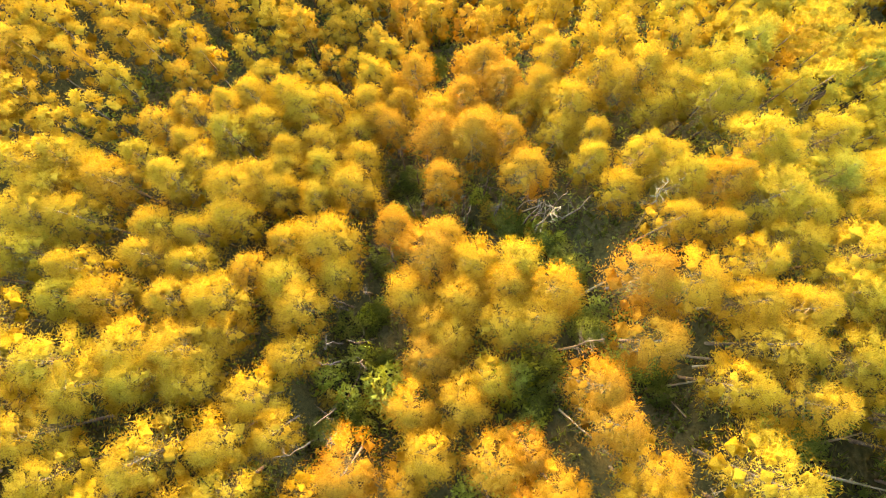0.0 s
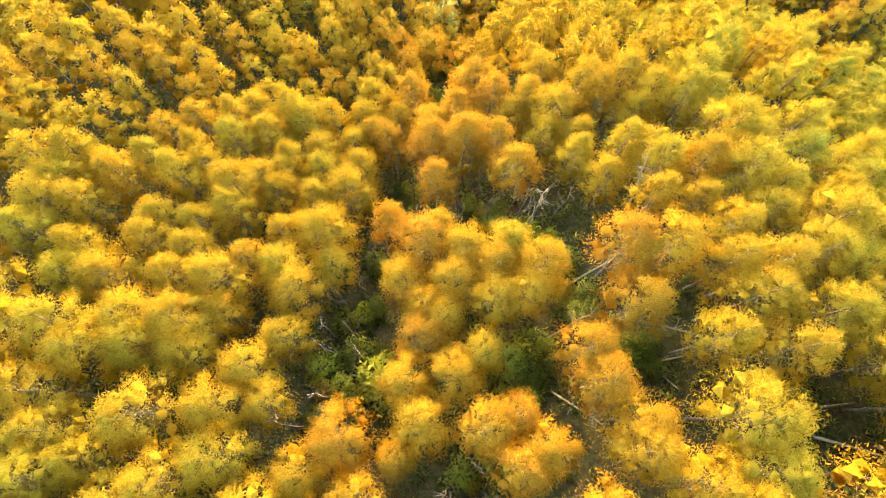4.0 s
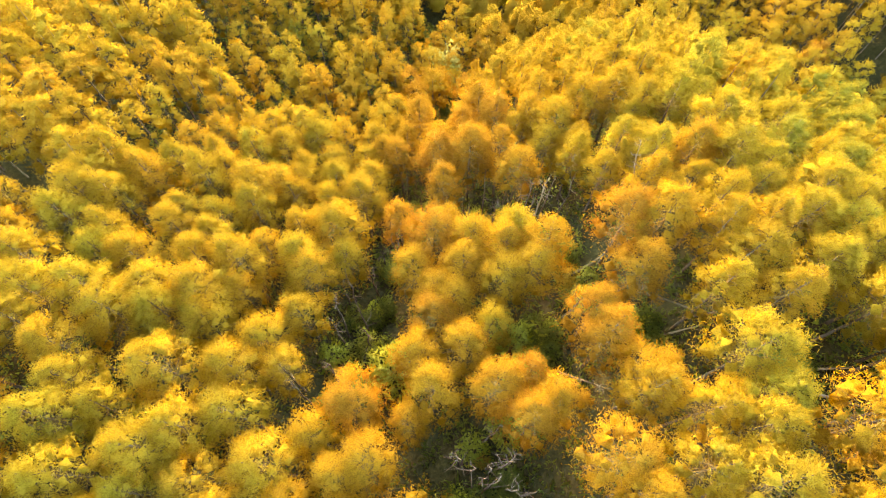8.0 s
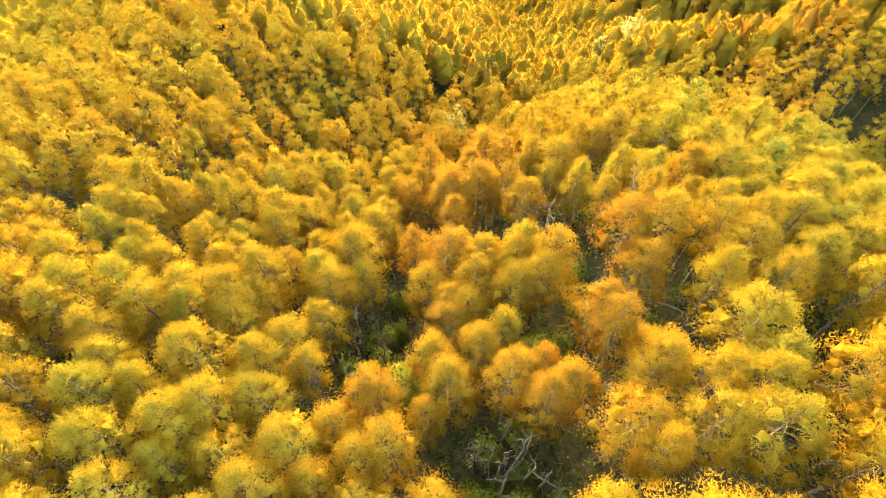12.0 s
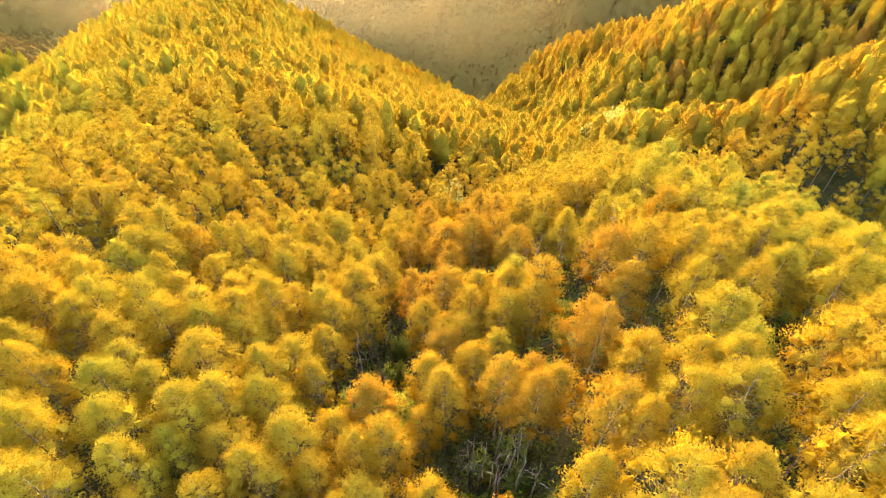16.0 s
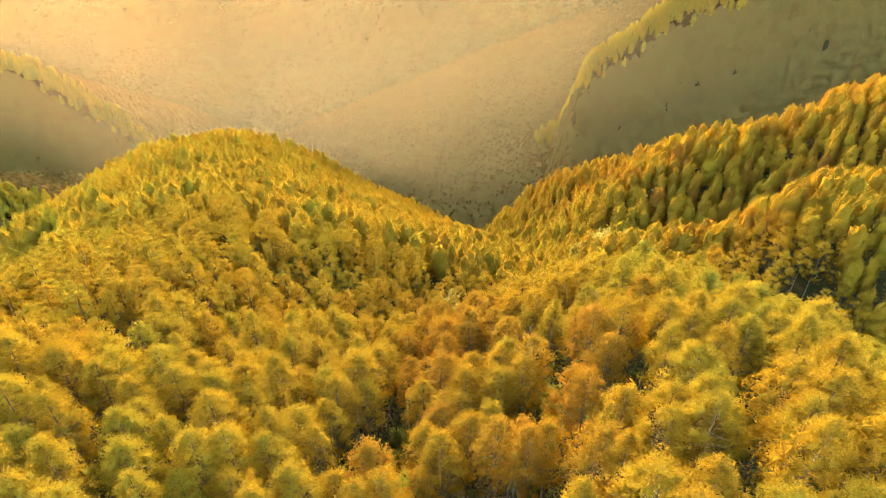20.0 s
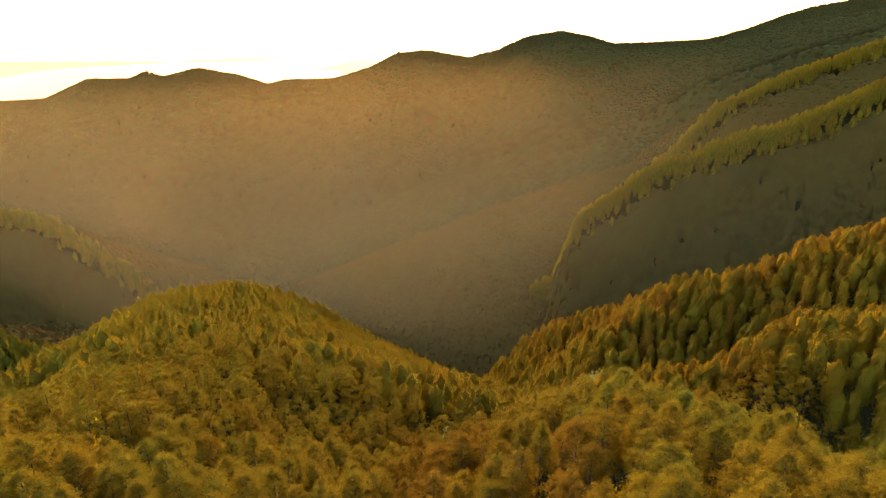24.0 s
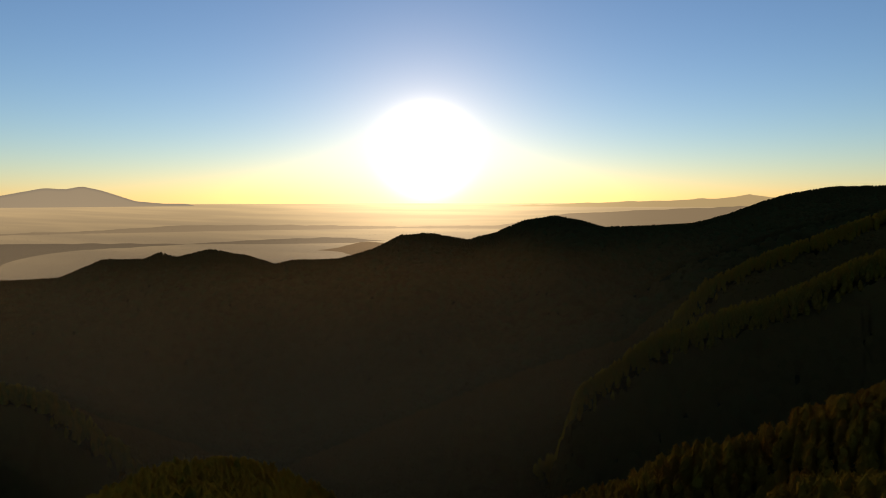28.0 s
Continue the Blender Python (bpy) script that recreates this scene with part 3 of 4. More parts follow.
def split_wood(places, models, mat, seed, names, stems_of=None):
    """A belt of the wood, by spurs: left of the ravine, right of it, and the steep russet ridge."""
    ravine = np.interp(places[:, 1], [-50, 30, 100, 160, 300], [2, 3, 2, 30, 60])
    russet = np.clip((places[:, 0] - np.interp(places[:, 1], [-60, 30, 70, 110, 160, 260, 300], [190, 96, 82, 80, 96, 76, 60])) / 10, 0, 1) > 0.5
    left = (places[:, 0] < ravine) & ~russet
    for k, (pick, label) in enumerate(zip((left, ~left & ~russet, russet), names)):
        if pick.any():
            forest("larch_wood", label, places[pick], models, mat, seed + k, stems_of, tone_of)


ring = scatter(-122, 122, -48, 112, 6.9, 21, 0.34)
ring = ring[open_ground(ring) & free_of_near(ring) & wide_enough(ring)]
split_wood(ring, mid_models, NEEDLES_MASS, 31, ("golden larch wood on the slope above the ravine", "greenish-yellow larch wood above the ravine", "russet larch wood beside the side ravine"), slim)
back = scatter(-290, 350, -48, 275, 7.0, 41, 0.34)
inner = (back[:, 0] > -122) & (back[:, 0] < 122) & (back[:, 1] < 112)
back = back[~inner & wide_enough(back) & open_ground(back)]
split_wood(back, back_models, NEEDLES_FAR, 42, ("golden larch wood over a rounded spur", "yellow larch wood over the end of a spur", "russet larch wood over a steep ridge"))
deep = scatter(-330, 420, 275, 560, 7.8, 51, 0.30)
on_near = np.max([lift(deep[:, 0], deep[:, 1], *r) for r in NEAR_RIDGES], 0) > np.max([lift(deep[:, 0], deep[:, 1], *r) for r in FAR_RIDGES], 0)
deep_wood = on_near & (canopy(deep[:, 0], deep[:, 1]) > -215)
below = deep[~deep_wood]
deep = deep[deep_wood]
split_wood(deep, far_models, NEEDLES_FAR, 52, ("golden larch wood over the far end of a spur", "yellow larch wood low on a spur", "russet larch wood over the far end of a ridge"))
# ---- distant wooded hills: clumped crowns ----
def clump(seed, wide=12.5, tall=12.5, sides=6):
    """The crowns of a few trees grown into one another: an uneven rounded mound."""
    rng = np.random.RandomState(seed)
    a = 6.2832 * np.arange(sides) / sides + rng.uniform(0, 1)
    rings = []
    for r, z in ((0.72, -0.95), (0.46, 0.58)):
        rr = wide * r * rng.uniform(0.8, 1.2, sides)
        rings.append(np.stack([rr * np.cos(a), rr * np.sin(a), tall * z + rng.normal(0, 0.06 * tall, sides)], 1))
    v = np.concatenate(rings + [np.array([(*rng.normal(0, 0.08 * wide, 2), tall)])])
    k = np.arange(sides)
    j = (k + 1) % sides
    f = np.concatenate([np.stack([k, j, sides + j], 1), np.stack([k, sides + j, sides + k], 1), np.stack([sides + k, sides + j, 0 * k + 2 * sides], 1)])
    o = v - (0, 0, 0.2 * tall)
    return v, f, o / np.linalg.norm(o, axis=1)[:, None]


clumps = [clump(i) for i in range(8)]
forest("larch_wood", "russet larch wood farther up the mountainside", scatter(-160, 170, -220, -48, 9, 55), clumps, NEEDLES_FAR, 57)
forest("distant_wood", "mixed forest down in the deep valley, coloured dark as shade", below[wide_enough(below)], clumps, FAR_WOOD, 58, by_slope=0.6)
hills = np.concatenate([scatter(-1100, 1200, 150, 1000, 8.6, 61, 0.3), scatter(-2100, 2100, 1000, 2120, 16.5, 62, 0.3)])


def past_near_spurs(p):
    block = (p[:, 0] > -330) & (p[:, 0] < 420) & (p[:, 1] < 560)
    return p[~block & (np.abs(p[:, 0]) < 140 + 0.74 * p[:, 1])]


def off_crest(p):
    """How far places lie from the crest lines of the farther spurs."""
    gap = np.full(len(p), 1e9)
    for nodes, *_ in FAR_RIDGES:
        for (ax, ay, _), (bx, by, _) in zip(nodes, nodes[1:]):
            u = np.clip(((p[:, 0] - ax) * (bx - ax) + (p[:, 1] - ay) * (by - ay)) / ((bx - ax) ** 2 + (by - ay) ** 2), 0, 1)
            gap = np.minimum(gap, np.hypot(p[:, 0] - ax - u * (bx - ax), p[:, 1] - ay - u * (by - ay)))
    return gap


# on the crests of the nearer spurs, larches in brighter colour stand for the sunlit rim
hills = past_near_spurs(hills)
larches = past_near_spurs(scatter(-1100, 1200, 150, 1000, 5.6, 63, 0.36))
larches = larches[off_crest(larches) < 11 + 18 * np.random.RandomState(12).uniform(0, 1, len(larches)) ** 1.4]
forest("distant_wood", "larches in brighter colour for the sunlit crests of farther spurs", larches, far_models, NEEDLES_FAR, 65, None, lambda x, y: np.where(x < 0, 0.86, 0.68))
hills = hills[off_crest(hills) > 15]
last = hills[:, 1] > 1000
forest("distant_wood", "mixed autumn forest on farther spurs, coloured dark for shaded flanks", hills[~last], clumps, FAR_WOOD, 64, by_slope=0.6)
forest("distant_wood", "mixed forest on the last ridge, coloured dark for its shade", hills[last], [clump(20 + i, 22.0, 13.0, 5) for i in range(8)], SHADE_LEAF, 66, by_slope=0.75)
forest("distant_wood", "trees along the skyline of the last ridge, coloured dark for shade", scatter(-1900, 1900, 2120, 2240, 8.5, 67), [clump(40 + i, 8.5, 13.0, 5) for i in range(8)], SHADE_LEAF, 68, by_slope=0.5)


# ---- beyond the last ridge: mist-filled lowland and faint mountains, very far, painted as glowing haze ----
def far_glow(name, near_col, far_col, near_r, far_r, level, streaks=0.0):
    """Emissive mist and far mountains: scattered evening light put into the colour, brighter towards the sun."""
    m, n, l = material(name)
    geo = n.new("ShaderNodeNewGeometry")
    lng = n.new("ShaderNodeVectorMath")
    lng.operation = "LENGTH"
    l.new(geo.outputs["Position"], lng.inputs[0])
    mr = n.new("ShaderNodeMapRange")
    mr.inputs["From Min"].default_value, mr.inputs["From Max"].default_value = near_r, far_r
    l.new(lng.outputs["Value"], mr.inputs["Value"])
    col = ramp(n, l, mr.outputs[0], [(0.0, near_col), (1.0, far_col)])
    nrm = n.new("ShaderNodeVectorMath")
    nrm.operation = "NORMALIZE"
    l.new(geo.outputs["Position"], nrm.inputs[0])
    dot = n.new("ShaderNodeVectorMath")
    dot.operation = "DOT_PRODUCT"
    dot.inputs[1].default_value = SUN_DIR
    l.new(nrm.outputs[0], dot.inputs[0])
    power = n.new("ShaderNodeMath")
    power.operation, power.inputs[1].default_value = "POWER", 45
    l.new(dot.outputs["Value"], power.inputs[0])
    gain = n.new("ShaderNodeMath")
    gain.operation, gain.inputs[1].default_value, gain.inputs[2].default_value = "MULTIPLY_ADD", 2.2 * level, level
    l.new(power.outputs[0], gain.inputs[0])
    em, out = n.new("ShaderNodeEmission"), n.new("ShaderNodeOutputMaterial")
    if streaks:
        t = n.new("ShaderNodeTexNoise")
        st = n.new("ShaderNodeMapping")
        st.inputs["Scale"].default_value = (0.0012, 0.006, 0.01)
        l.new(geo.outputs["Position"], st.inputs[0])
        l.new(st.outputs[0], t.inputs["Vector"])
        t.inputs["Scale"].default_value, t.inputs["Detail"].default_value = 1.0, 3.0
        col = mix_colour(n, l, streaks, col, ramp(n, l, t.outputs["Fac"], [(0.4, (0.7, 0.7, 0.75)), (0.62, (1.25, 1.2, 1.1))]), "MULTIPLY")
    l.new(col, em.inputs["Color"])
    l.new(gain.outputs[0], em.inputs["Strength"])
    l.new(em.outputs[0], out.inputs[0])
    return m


def polar(az, r, z):
    return np.stack([r * np.sin(np.radians(az)), -99 + r * np.cos(np.radians(az)), z + 0 * az], -1)


def sheet(name, rows, mat, label):
    g = np.stack(rows)
    ix = np.arange(g.shape[0] * g.shape[1]).reshape(g.shape[:2])
    q = np.stack([ix[:-1, :-1], ix[:-1, 1:], ix[1:, 1:], ix[1:, :-1]], -1).reshape(-1, 4)
    return tagged(new(name, mesh_of(name, g.reshape(-1, 3), q, mat, True)), label, "backdrop", kind="structure")


AZ = np.arange(-62.0, 62.1, 0.4)
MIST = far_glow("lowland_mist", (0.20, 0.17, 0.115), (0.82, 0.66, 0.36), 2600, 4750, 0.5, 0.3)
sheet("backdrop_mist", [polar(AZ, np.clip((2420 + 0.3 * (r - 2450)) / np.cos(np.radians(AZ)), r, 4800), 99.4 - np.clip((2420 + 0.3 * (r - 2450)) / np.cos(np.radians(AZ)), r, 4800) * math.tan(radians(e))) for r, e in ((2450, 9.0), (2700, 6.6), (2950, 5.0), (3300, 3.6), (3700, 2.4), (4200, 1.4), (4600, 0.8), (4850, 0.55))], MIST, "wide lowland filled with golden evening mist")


def far_hills(name, label, crest, r, deep, mat, rough, seed):
    """A far range: crest given as degrees of height over degrees of bearing."""
    el = np.interp(AZ, [c[0] for c in crest], [c[1] for c in crest])
    el = el + rough * waves(AZ * 10, AZ * 0, 22, seed) + 0.4 * rough * waves(AZ * 10, AZ * 0, 7, seed + 1)
    top = 99.4 + r * np.tan(np.radians(el))
    foot = np.minimum(top - 0.5 * deep, 99.4 - r * math.tan(radians(7)))
    sheet(name, [polar(AZ, r - deep, foot), polar(AZ, r - deep * 0.4, top - 0.18 * deep), polar(AZ, r, top), polar(AZ, r + deep * 0.5, top - 0.25 * deep)], mat, label)


# The hills' glow colours carry the haze that lies before them.
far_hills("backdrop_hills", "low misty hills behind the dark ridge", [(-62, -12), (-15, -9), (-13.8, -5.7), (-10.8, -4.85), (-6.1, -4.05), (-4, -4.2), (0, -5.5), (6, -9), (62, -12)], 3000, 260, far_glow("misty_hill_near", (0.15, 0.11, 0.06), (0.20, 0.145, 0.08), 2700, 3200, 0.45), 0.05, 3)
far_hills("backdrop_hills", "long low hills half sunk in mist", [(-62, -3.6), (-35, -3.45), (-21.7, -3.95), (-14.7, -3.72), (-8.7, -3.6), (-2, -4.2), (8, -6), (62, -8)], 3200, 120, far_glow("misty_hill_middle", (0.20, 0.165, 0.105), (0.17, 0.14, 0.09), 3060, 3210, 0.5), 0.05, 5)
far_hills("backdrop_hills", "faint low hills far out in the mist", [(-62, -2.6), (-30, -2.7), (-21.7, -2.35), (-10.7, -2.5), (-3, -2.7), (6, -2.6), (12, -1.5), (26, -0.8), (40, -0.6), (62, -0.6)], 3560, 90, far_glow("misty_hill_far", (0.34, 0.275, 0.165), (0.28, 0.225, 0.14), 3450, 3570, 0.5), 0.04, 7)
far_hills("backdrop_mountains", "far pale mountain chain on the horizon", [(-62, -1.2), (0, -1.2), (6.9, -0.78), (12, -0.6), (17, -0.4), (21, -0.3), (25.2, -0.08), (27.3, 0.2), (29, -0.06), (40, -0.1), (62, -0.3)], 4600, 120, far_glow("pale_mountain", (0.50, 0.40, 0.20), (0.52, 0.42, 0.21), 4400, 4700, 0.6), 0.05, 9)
# Lighter foot of the volcano: thickening haze put into its glow.
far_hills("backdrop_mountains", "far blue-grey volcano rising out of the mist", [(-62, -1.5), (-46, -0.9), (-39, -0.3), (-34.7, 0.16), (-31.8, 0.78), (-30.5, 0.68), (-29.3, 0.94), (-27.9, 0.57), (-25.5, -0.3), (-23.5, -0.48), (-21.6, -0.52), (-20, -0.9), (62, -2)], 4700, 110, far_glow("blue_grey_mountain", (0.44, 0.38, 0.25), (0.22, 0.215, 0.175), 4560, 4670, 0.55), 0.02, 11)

# ---- thin upright veils added for fine mist in the deep valley and lens glare, lit through by the sun ----
m, n, l = material("valley_haze")
dens = n.new("ShaderNodeAttribute")
dens.attribute_name = "veil"
wisp = n.new("ShaderNodeMapRange")
wisp.inputs["From Min"].default_value, wisp.inputs["From Max"].default_value = 0.3, 0.7
wisp.inputs["To Min"].default_value, wisp.inputs["To Max"].default_value = 0.082, 0.125
l.new(noise_node(n, l, 0.004, 2.0), wisp.inputs["Value"])
amount = n.new("ShaderNodeMath")
amount.operation = "MULTIPLY"
l.new(dens.outputs["Fac"], amount.inputs[0])
l.new(wisp.outputs[0], amount.inputs[1])
clear, d2, mixed, out = n.new("ShaderNodeBsdfTransparent"), n.new("ShaderNodeBsdfTranslucent"), n.new("ShaderNodeMixShader"), n.new("ShaderNodeOutputMaterial")
# Warm tint: the low sun's colour put into the added veils.
d2.inputs["Color"].default_value = (1.0, 0.70, 0.38, 1)
l.new(amount.outputs[0], mixed.inputs[0])
l.new(clear.outputs[0], mixed.inputs[1])
droplets, half = n.new("ShaderNodeBsdfRefraction"), n.new("ShaderNodeMixShader")
droplets.inputs["Color"].default_value = (1.0, 0.68, 0.36, 1)
droplets.inputs["Roughness"].default_value, droplets.inputs["IOR"].default_value = 0.65, 1.33
half.inputs[0].default_value = 0.85
l.new(d2.outputs[0], half.inputs[1])
l.new(droplets.outputs[0], half.inputs[2])
l.new(half.outputs[0], mixed.inputs[2])
l.new(mixed.outputs[0], out.inputs[0])
HAZE = m
for i, at in enumerate((500, 570, 650, 760, 950, 1300)):
    hx, hz = np.meshgrid(np.arange(-200 - 0.85 * at, 201 + 0.85 * at, 30.0), np.linspace(-420, 60, 33))
    hy = at + 40 * waves(hx, hz * 0, 500, 70 + i)
    over = np.clip((hz - canopy(hx, hy)) / 60, 0, 1)
    thin = np.clip((40 - hz) / 170, 0, 1) ** 2
    ix = np.arange(hx.size).reshape(hx.shape)
    q = np.stack([ix[:-1, :-1], ix[:-1, 1:], ix[1:, 1:], ix[1:, :-1]], -1).reshape(-1, 4)
    me = mesh_of("valley_haze", np.stack([hx, hy, hz], -1).reshape(-1, 3), q, HAZE, True)
    me.attributes.new("veil", "FLOAT", "POINT").data.foreach_set("value", (over * over * (3 - 2 * over) * thin).ravel().astype(np.float32))
    tagged(new("valley_haze", me), "thin added veil sheet for evening haze and lens glare over the valley", "mist", kind="stuff")


# ---- undergrowth, bushes, dead wood ----
def leaf_ball(seed, count, radius, height, length, width, low=0.3):
    rng = np.random.RandomState(seed)
    d = rng.normal(0, 1, (count, 3))
    d /= np.linalg.norm(d, axis=1)[:, None]
    lumps = 1 + 0.22 * np.sin(3 * np.arctan2(d[:, 1], d[:, 0]) + seed) + 0.15 * np.sin(5 * d[:, 2] + seed)
    c = d * (rng.uniform(0.35, 1, (count, 1)) ** 0.6) * lumps[:, None] * (radius, radius, height * 0.5) + (0, 0, height * (low + 0.5))
    v, f = tufts(rng, c, d, length, width, 0.8)
    return v, f, dome(v, height * (low + 0.35))


grass_models = [leaf_ball(600 + i, 26, 1.3, 1.3, 0.75, 0.3, 0.0) for i in range(5)]
floor_places = scatter(-62, 66, -44, 120, 2.4, 71)
floor_places = floor_places[waves(floor_places[:, 0], floor_places[:, 1], 14, 5) > -0.5]
fv, ff, fo, fk = massed(grass_models, with_ground(floor_places, 0.2), np.random.RandomState(3).uniform(18, 38, len(floor_places)), 72)
tagged(new("undergrowth", mesh_of("undergrowth", fv, ff, GREEN, outward=fo, tone=fk)), "dark green dwarf bamboo and ferns under the larches", "undergrowth", kind="stuff")


def stems(seed, count, height, spread, thick):
    rng = np.random.RandomState(seed)
    out = []
    for k in range(count):
        a, r = rng.uniform(0, 6.283), spread * rng.uniform(0.4, 1)
        out.append(spindle([(0.1 * np.cos(a), 0.1 * np.sin(a), -0.3), (0.5 * r * np.cos(a), 0.5 * r * np.sin(a), height * 0.5), (r * np.cos(a), r * np.sin(a), height)], [thick, thick * 0.7, thick * 0.3], 4))
    return out


bush_kinds = []
for i in range(6):
    ball = leaf_ball(700 + i, 420, 1.7, 3.4, 0.42, 0.24, 0.12)
    bush_kinds.append((ball, stems(710 + i, 4, 2.6, 1.0, 0.05)))
bush_leaf = {k: [mesh_of("foliage", *b[0][:2], mat, outward=b[0][2]) for b in bush_kinds] for k, mat in (("green", GREEN), ("lime", LIME), ("gold", YELLOW))}
bush_stem = [[mesh_of("stem", *st, TWIG) for st in b[1]] for b in bush_kinds]
BUSH_LOOKS = {"green": "dark green leafy bush under the larches", "lime": "bright lime-green leafy bush beside the ravine", "gold": "yellow-leaved bush under the larches"}


def bush(x, y, size, kind, model, lift_up=0.0):
    root = new("bush")
    root.matrix_world = Matrix.Translation((x, y, float(ground_z(x, y)) + lift_up)) @ Matrix.Rotation(model * 1.3 + x, 4, "Z") @ Matrix.Scale(size, 4)
    for me in (bush_leaf[kind][model], *bush_stem[model]):
        o = new(me.name.split(".")[0], me)
        o.parent = root
    tagged(root, BUSH_LOOKS[kind], "bush", "bushes under the larches")


rng = np.random.RandomState(9)
for gx0, gy0, gr in GAPS:
    for k in range(6):
        a, r = rng.uniform(0, 6.283), gr * rng.uniform(0.15, 1.1)
        bush(gx0 + r * np.cos(a), gy0 + r * np.sin(a), rng.uniform(0.7, 1.5), rng.choice(["green", "gold", "lime"], p=[0.78, 0.1, 0.12]), rng.randint(0, 6))
for bx, by, bs in ((4, -29, 1.3), (7, -30, 1.5), (10, -31, 1.2), (1, -31, 1.4), (-7, -9, 2.4), (-8, -7, 2.0), (10.5, -6, 2.6), (8.5, -19, 1.6), (4, -21, 1.5), (-17, -6, 1.6)):
    bush(bx, by, bs, "lime", rng.randint(0, 6))


def bare_tree(x, y, height, lean, turn, seed, label, name="dead_tree", mat=DEAD, boughs=15, thick=1.0, group="dead trees"):
    """A leafless grey tree: one trunk and a handful of forked boughs."""
    rng = np.random.RandomState(seed)
    root = new(name)
    root.matrix_world = Matrix.Translation((x, y, float(ground_z(x, y)) - 0.2)) @ Matrix.Rotation(turn, 4, "Z") @ Matrix.Rotation(lean, 4, "X")
    wob = rng.normal(0, 0.25, (6, 2))
    path = [(wob[k][0] * k / 5, wob[k][1] * k / 5, height * k / 5) for k in range(6)]
    o = new("trunk", mesh_of("trunk", *spindle(path, [thick * r for r in (0.2, 0.17, 0.14, 0.11, 0.07, 0.02)], 7), mat, True))
    o.parent = root
    for k in range(boughs):
        f = rng.uniform(0.3, 0.97)
        a, r = rng.uniform(0, 6.283), (1.15 - f) * rng.uniform(2.2, 4.2)
        foot = np.array([np.interp(f * 5, range(6), [p[c] for p in path]) for c in range(3)])
        tip = foot + (r * np.cos(a), r * np.sin(a), r * rng.uniform(0.1, 0.7))
        knee = (foot + tip) / 2 + rng.normal(0, 0.18, 3)
        fork = knee + (tip - knee) * 0.8 + rng.normal(0, 0.5, 3)
        o = new("bough", mesh_of("bough", *join([spindle([foot, knee, tip], [0.06, 0.04, 0.01], 4), spindle([knee, fork], [0.03, 0.008], 3)]), mat))
        o.parent = root
    tagged(root, label, "tree", group)


bare_tree(16, 18, 23, 0.02, 0.3, 1, "dead bare larch with pale bleached boughs in a glade")
bare_tree(17.5, -2, 15, 0.35, 2.0, 2, "broken dead tree with pale crooked boughs")
bare_tree(17, -10, 13, 0.55, 0.8, 3, "dead leaning tree with tangled pale twigs")
bare_tree(31, 17, 22, 0.15, 4.0, 4, "dead bare larch with grey-brown boughs in the wood")
bare_tree(47, -14, 19, 1.15, 4.9, 5, "dead larch leaning low over a gap")
bare_tree(50, -17, 17, 1.3, 5.1, 6, "dead larch leaning low over a gap")
bare_tree(37, -3, 18, 1.05, 4.6, 7, "dead larch leaning against its neighbours")
bare_tree(-30, 8, 21, 0.1, 1.0, 8, "dead bare larch with grey-brown boughs in the wood")

stem_rng = np.random.RandomState(23)
for k, (sx, sy) in enumerate(((12, 23), (7.5, 20), (17.4, 19), (-4.5, 32), (-4.7, 23), (-12.6, -4), (-14.6, -13), (-13, 7), (-10, 13.7), (6, -23), (9, -25), (2, -25))):
    for e in range(4):
        bare_tree(sx + stem_rng.uniform(-3.6, 3.6), sy + stem_rng.uniform(-3.2, 3.2), stem_rng.uniform(13, 20), stem_rng.uniform(0, 0.06), stem_rng.uniform(0, 6.28), 100 + 3 * k + e,
                  "slender leafless larch stem standing in a dark gap", "bare_larch", BARK, 4, 1.0, "bare stems in the gaps")


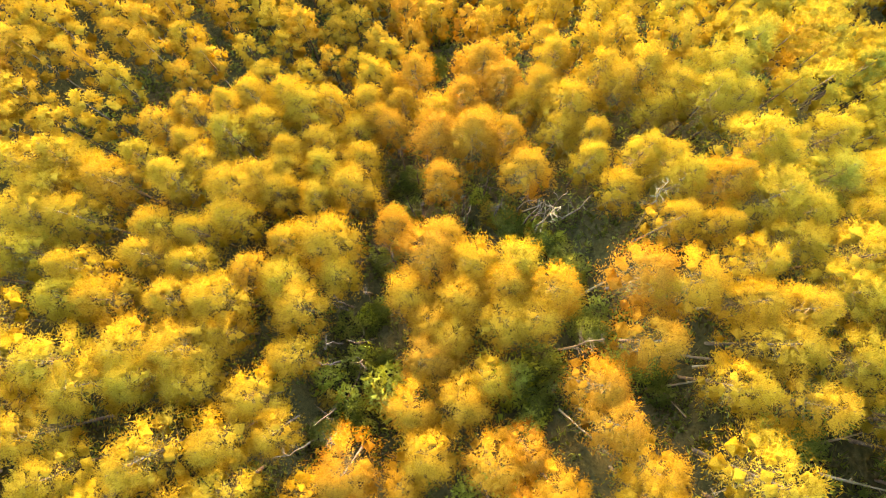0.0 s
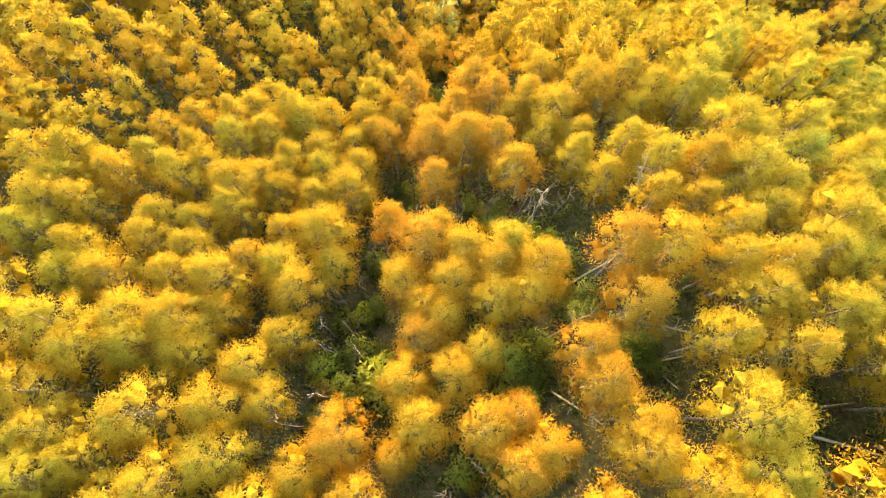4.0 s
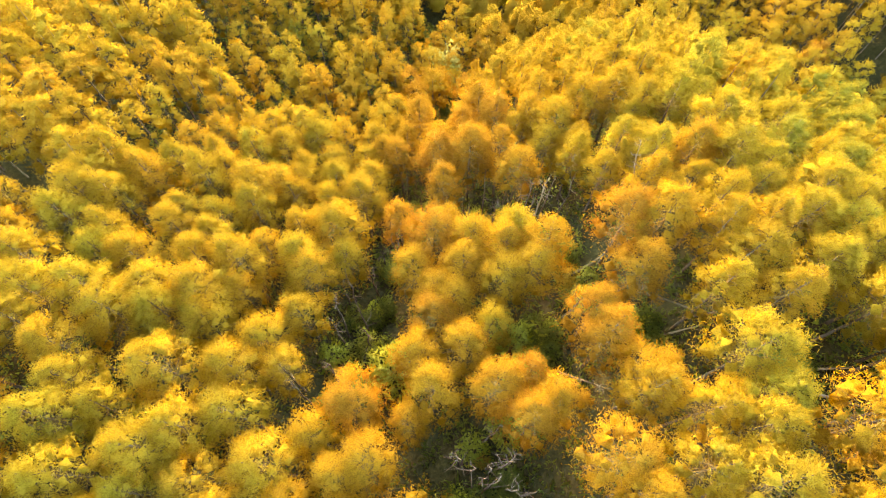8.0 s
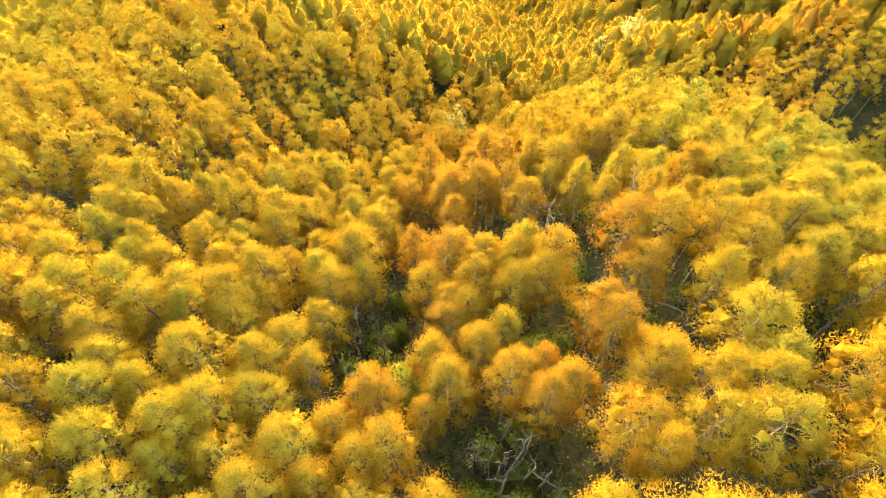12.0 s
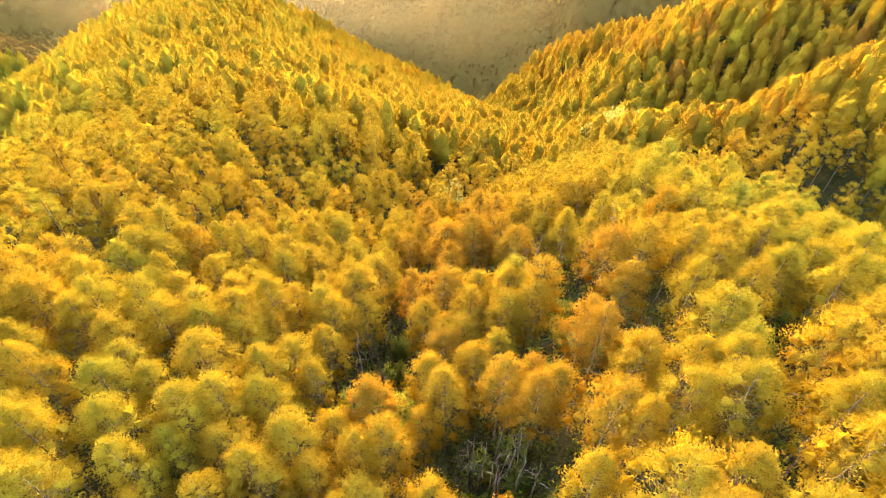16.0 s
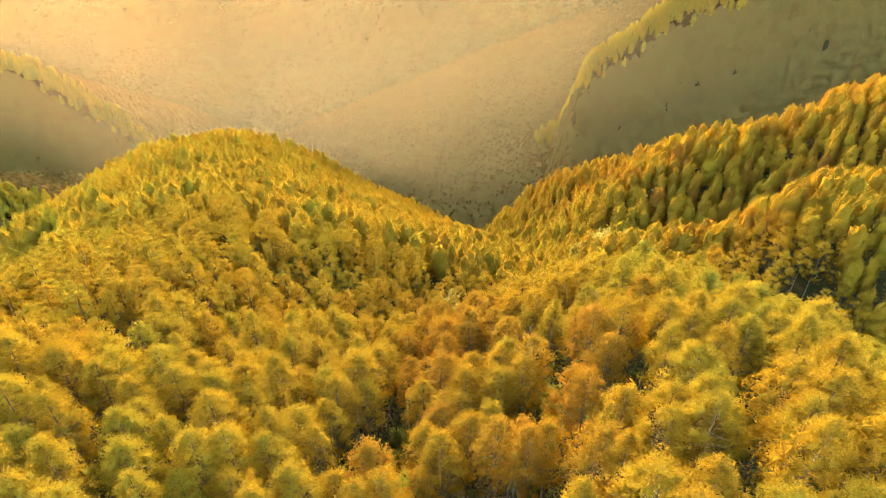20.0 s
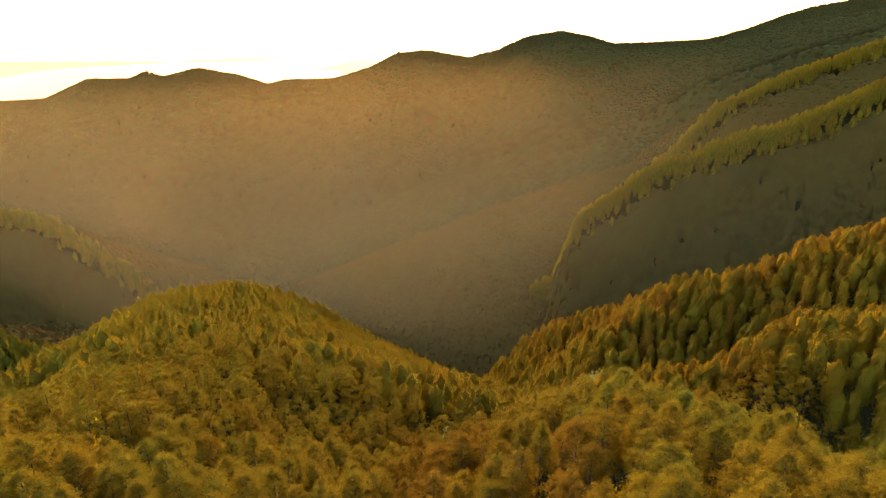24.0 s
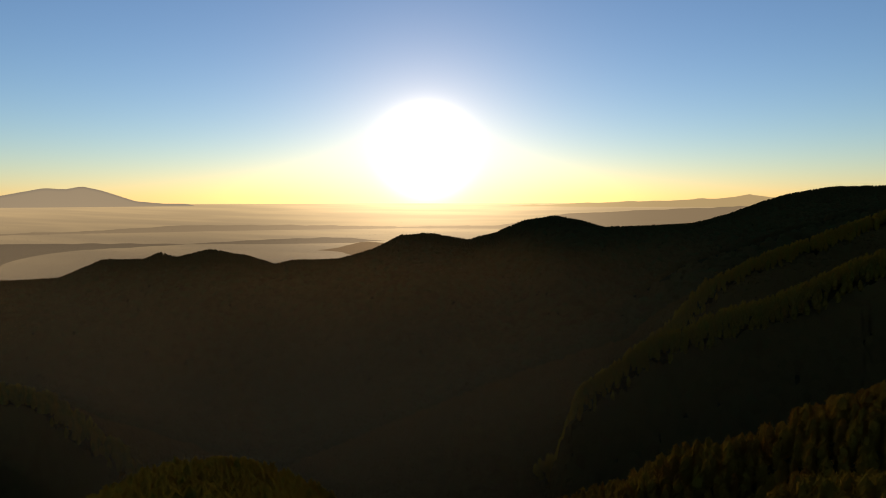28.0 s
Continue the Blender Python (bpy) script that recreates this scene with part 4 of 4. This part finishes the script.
def fallen_log(x, y, length, turn, seed):
    rng = np.random.RandomState(seed)
    dx, dy = np.cos(turn), np.sin(turn)
    path = []
    for k in range(7):
        px, py = x + dx * length * k / 6, y + dy * length * k / 6
        path.append((px, py, float(ground_z(px, py)) + 0.9 + rng.normal(0, 0.05)))
    root = new("fallen_log")
    root.location = path[0]
    parts = [("stem", spindle(np.array(path) - path[0], np.linspace(0.22, 0.08, 7), 7))]
    for k in range(4):
        p = np.array(path[2 + k]) - path[0]
        parts.append(("snag", spindle([p, p + rng.normal(0, 0.8, 3) + (0, 0, 0.9)], [0.05, 0.012], 4)))
    for nm, g in parts:
        o = new(nm, mesh_of(nm, *g, DEAD, True))
        o.parent = root
    tagged(root, "bleached fallen larch trunk lying across the undergrowth", "log", "fallen trunks")


for k, (lx, ly, ln, tu) in enumerate(((21, 6, 9, 0.5), (26, -1, 11, -1.0), (22, -4, 9, -0.9), (28, -7, 8, 0.2), (34, -4, 12, 0.1), (45, -16, 12, -0.25), (44, -13, 10, 0.1), (-14, -10, 7, 1.2), (10, 20, 8, 0.3), (13, -13, 7, 1.0))):
    fallen_log(lx, ly, ln, tu, 40 + k)

# pale broad-leaved trees on the shoulder of the middle spur and in the notch
broad_models = []
for i in range(4):
    v, f, o = leaf_ball(800 + i, 900, 4.2, 11, 0.9, 0.5, 0.55)
    broad_models.append((mesh_of("crown", v, f, PALE, outward=o), mesh_of("trunk", *join([spindle([(0, 0, -0.5), (0.1, 0, 5), (0.2, 0.1, 12)], [0.25, 0.18, 0.06], 6)] + stems(810 + i, 4, 11, 2.5, 0.08)), BARK)))
for k, (bx, by, hs) in enumerate(((72, 150, 1.4), (66, 146, 1.25), (79, 154, 1.3), (86, 150, 1.2), (60, 141, 1.15), (92, 143, 1.1), (2, 84, 1.1), (12, 128, 1.1))):
    root = new("broadleaf_tree")
    root.matrix_world = Matrix.Translation((bx, by, float(ground_z(bx, by)) - 0.2)) @ Matrix.Rotation(k * 1.7, 4, "Z") @ Matrix.Scale(hs * 1.12, 4)
    for nm, me in zip(("crown", "trunk"), broad_models[k % 4]):
        o = new(nm, me)
        o.parent = root
    tagged(root, "pale straw-coloured broad-leaved tree among the larches", "tree", "pale broad-leaved trees")
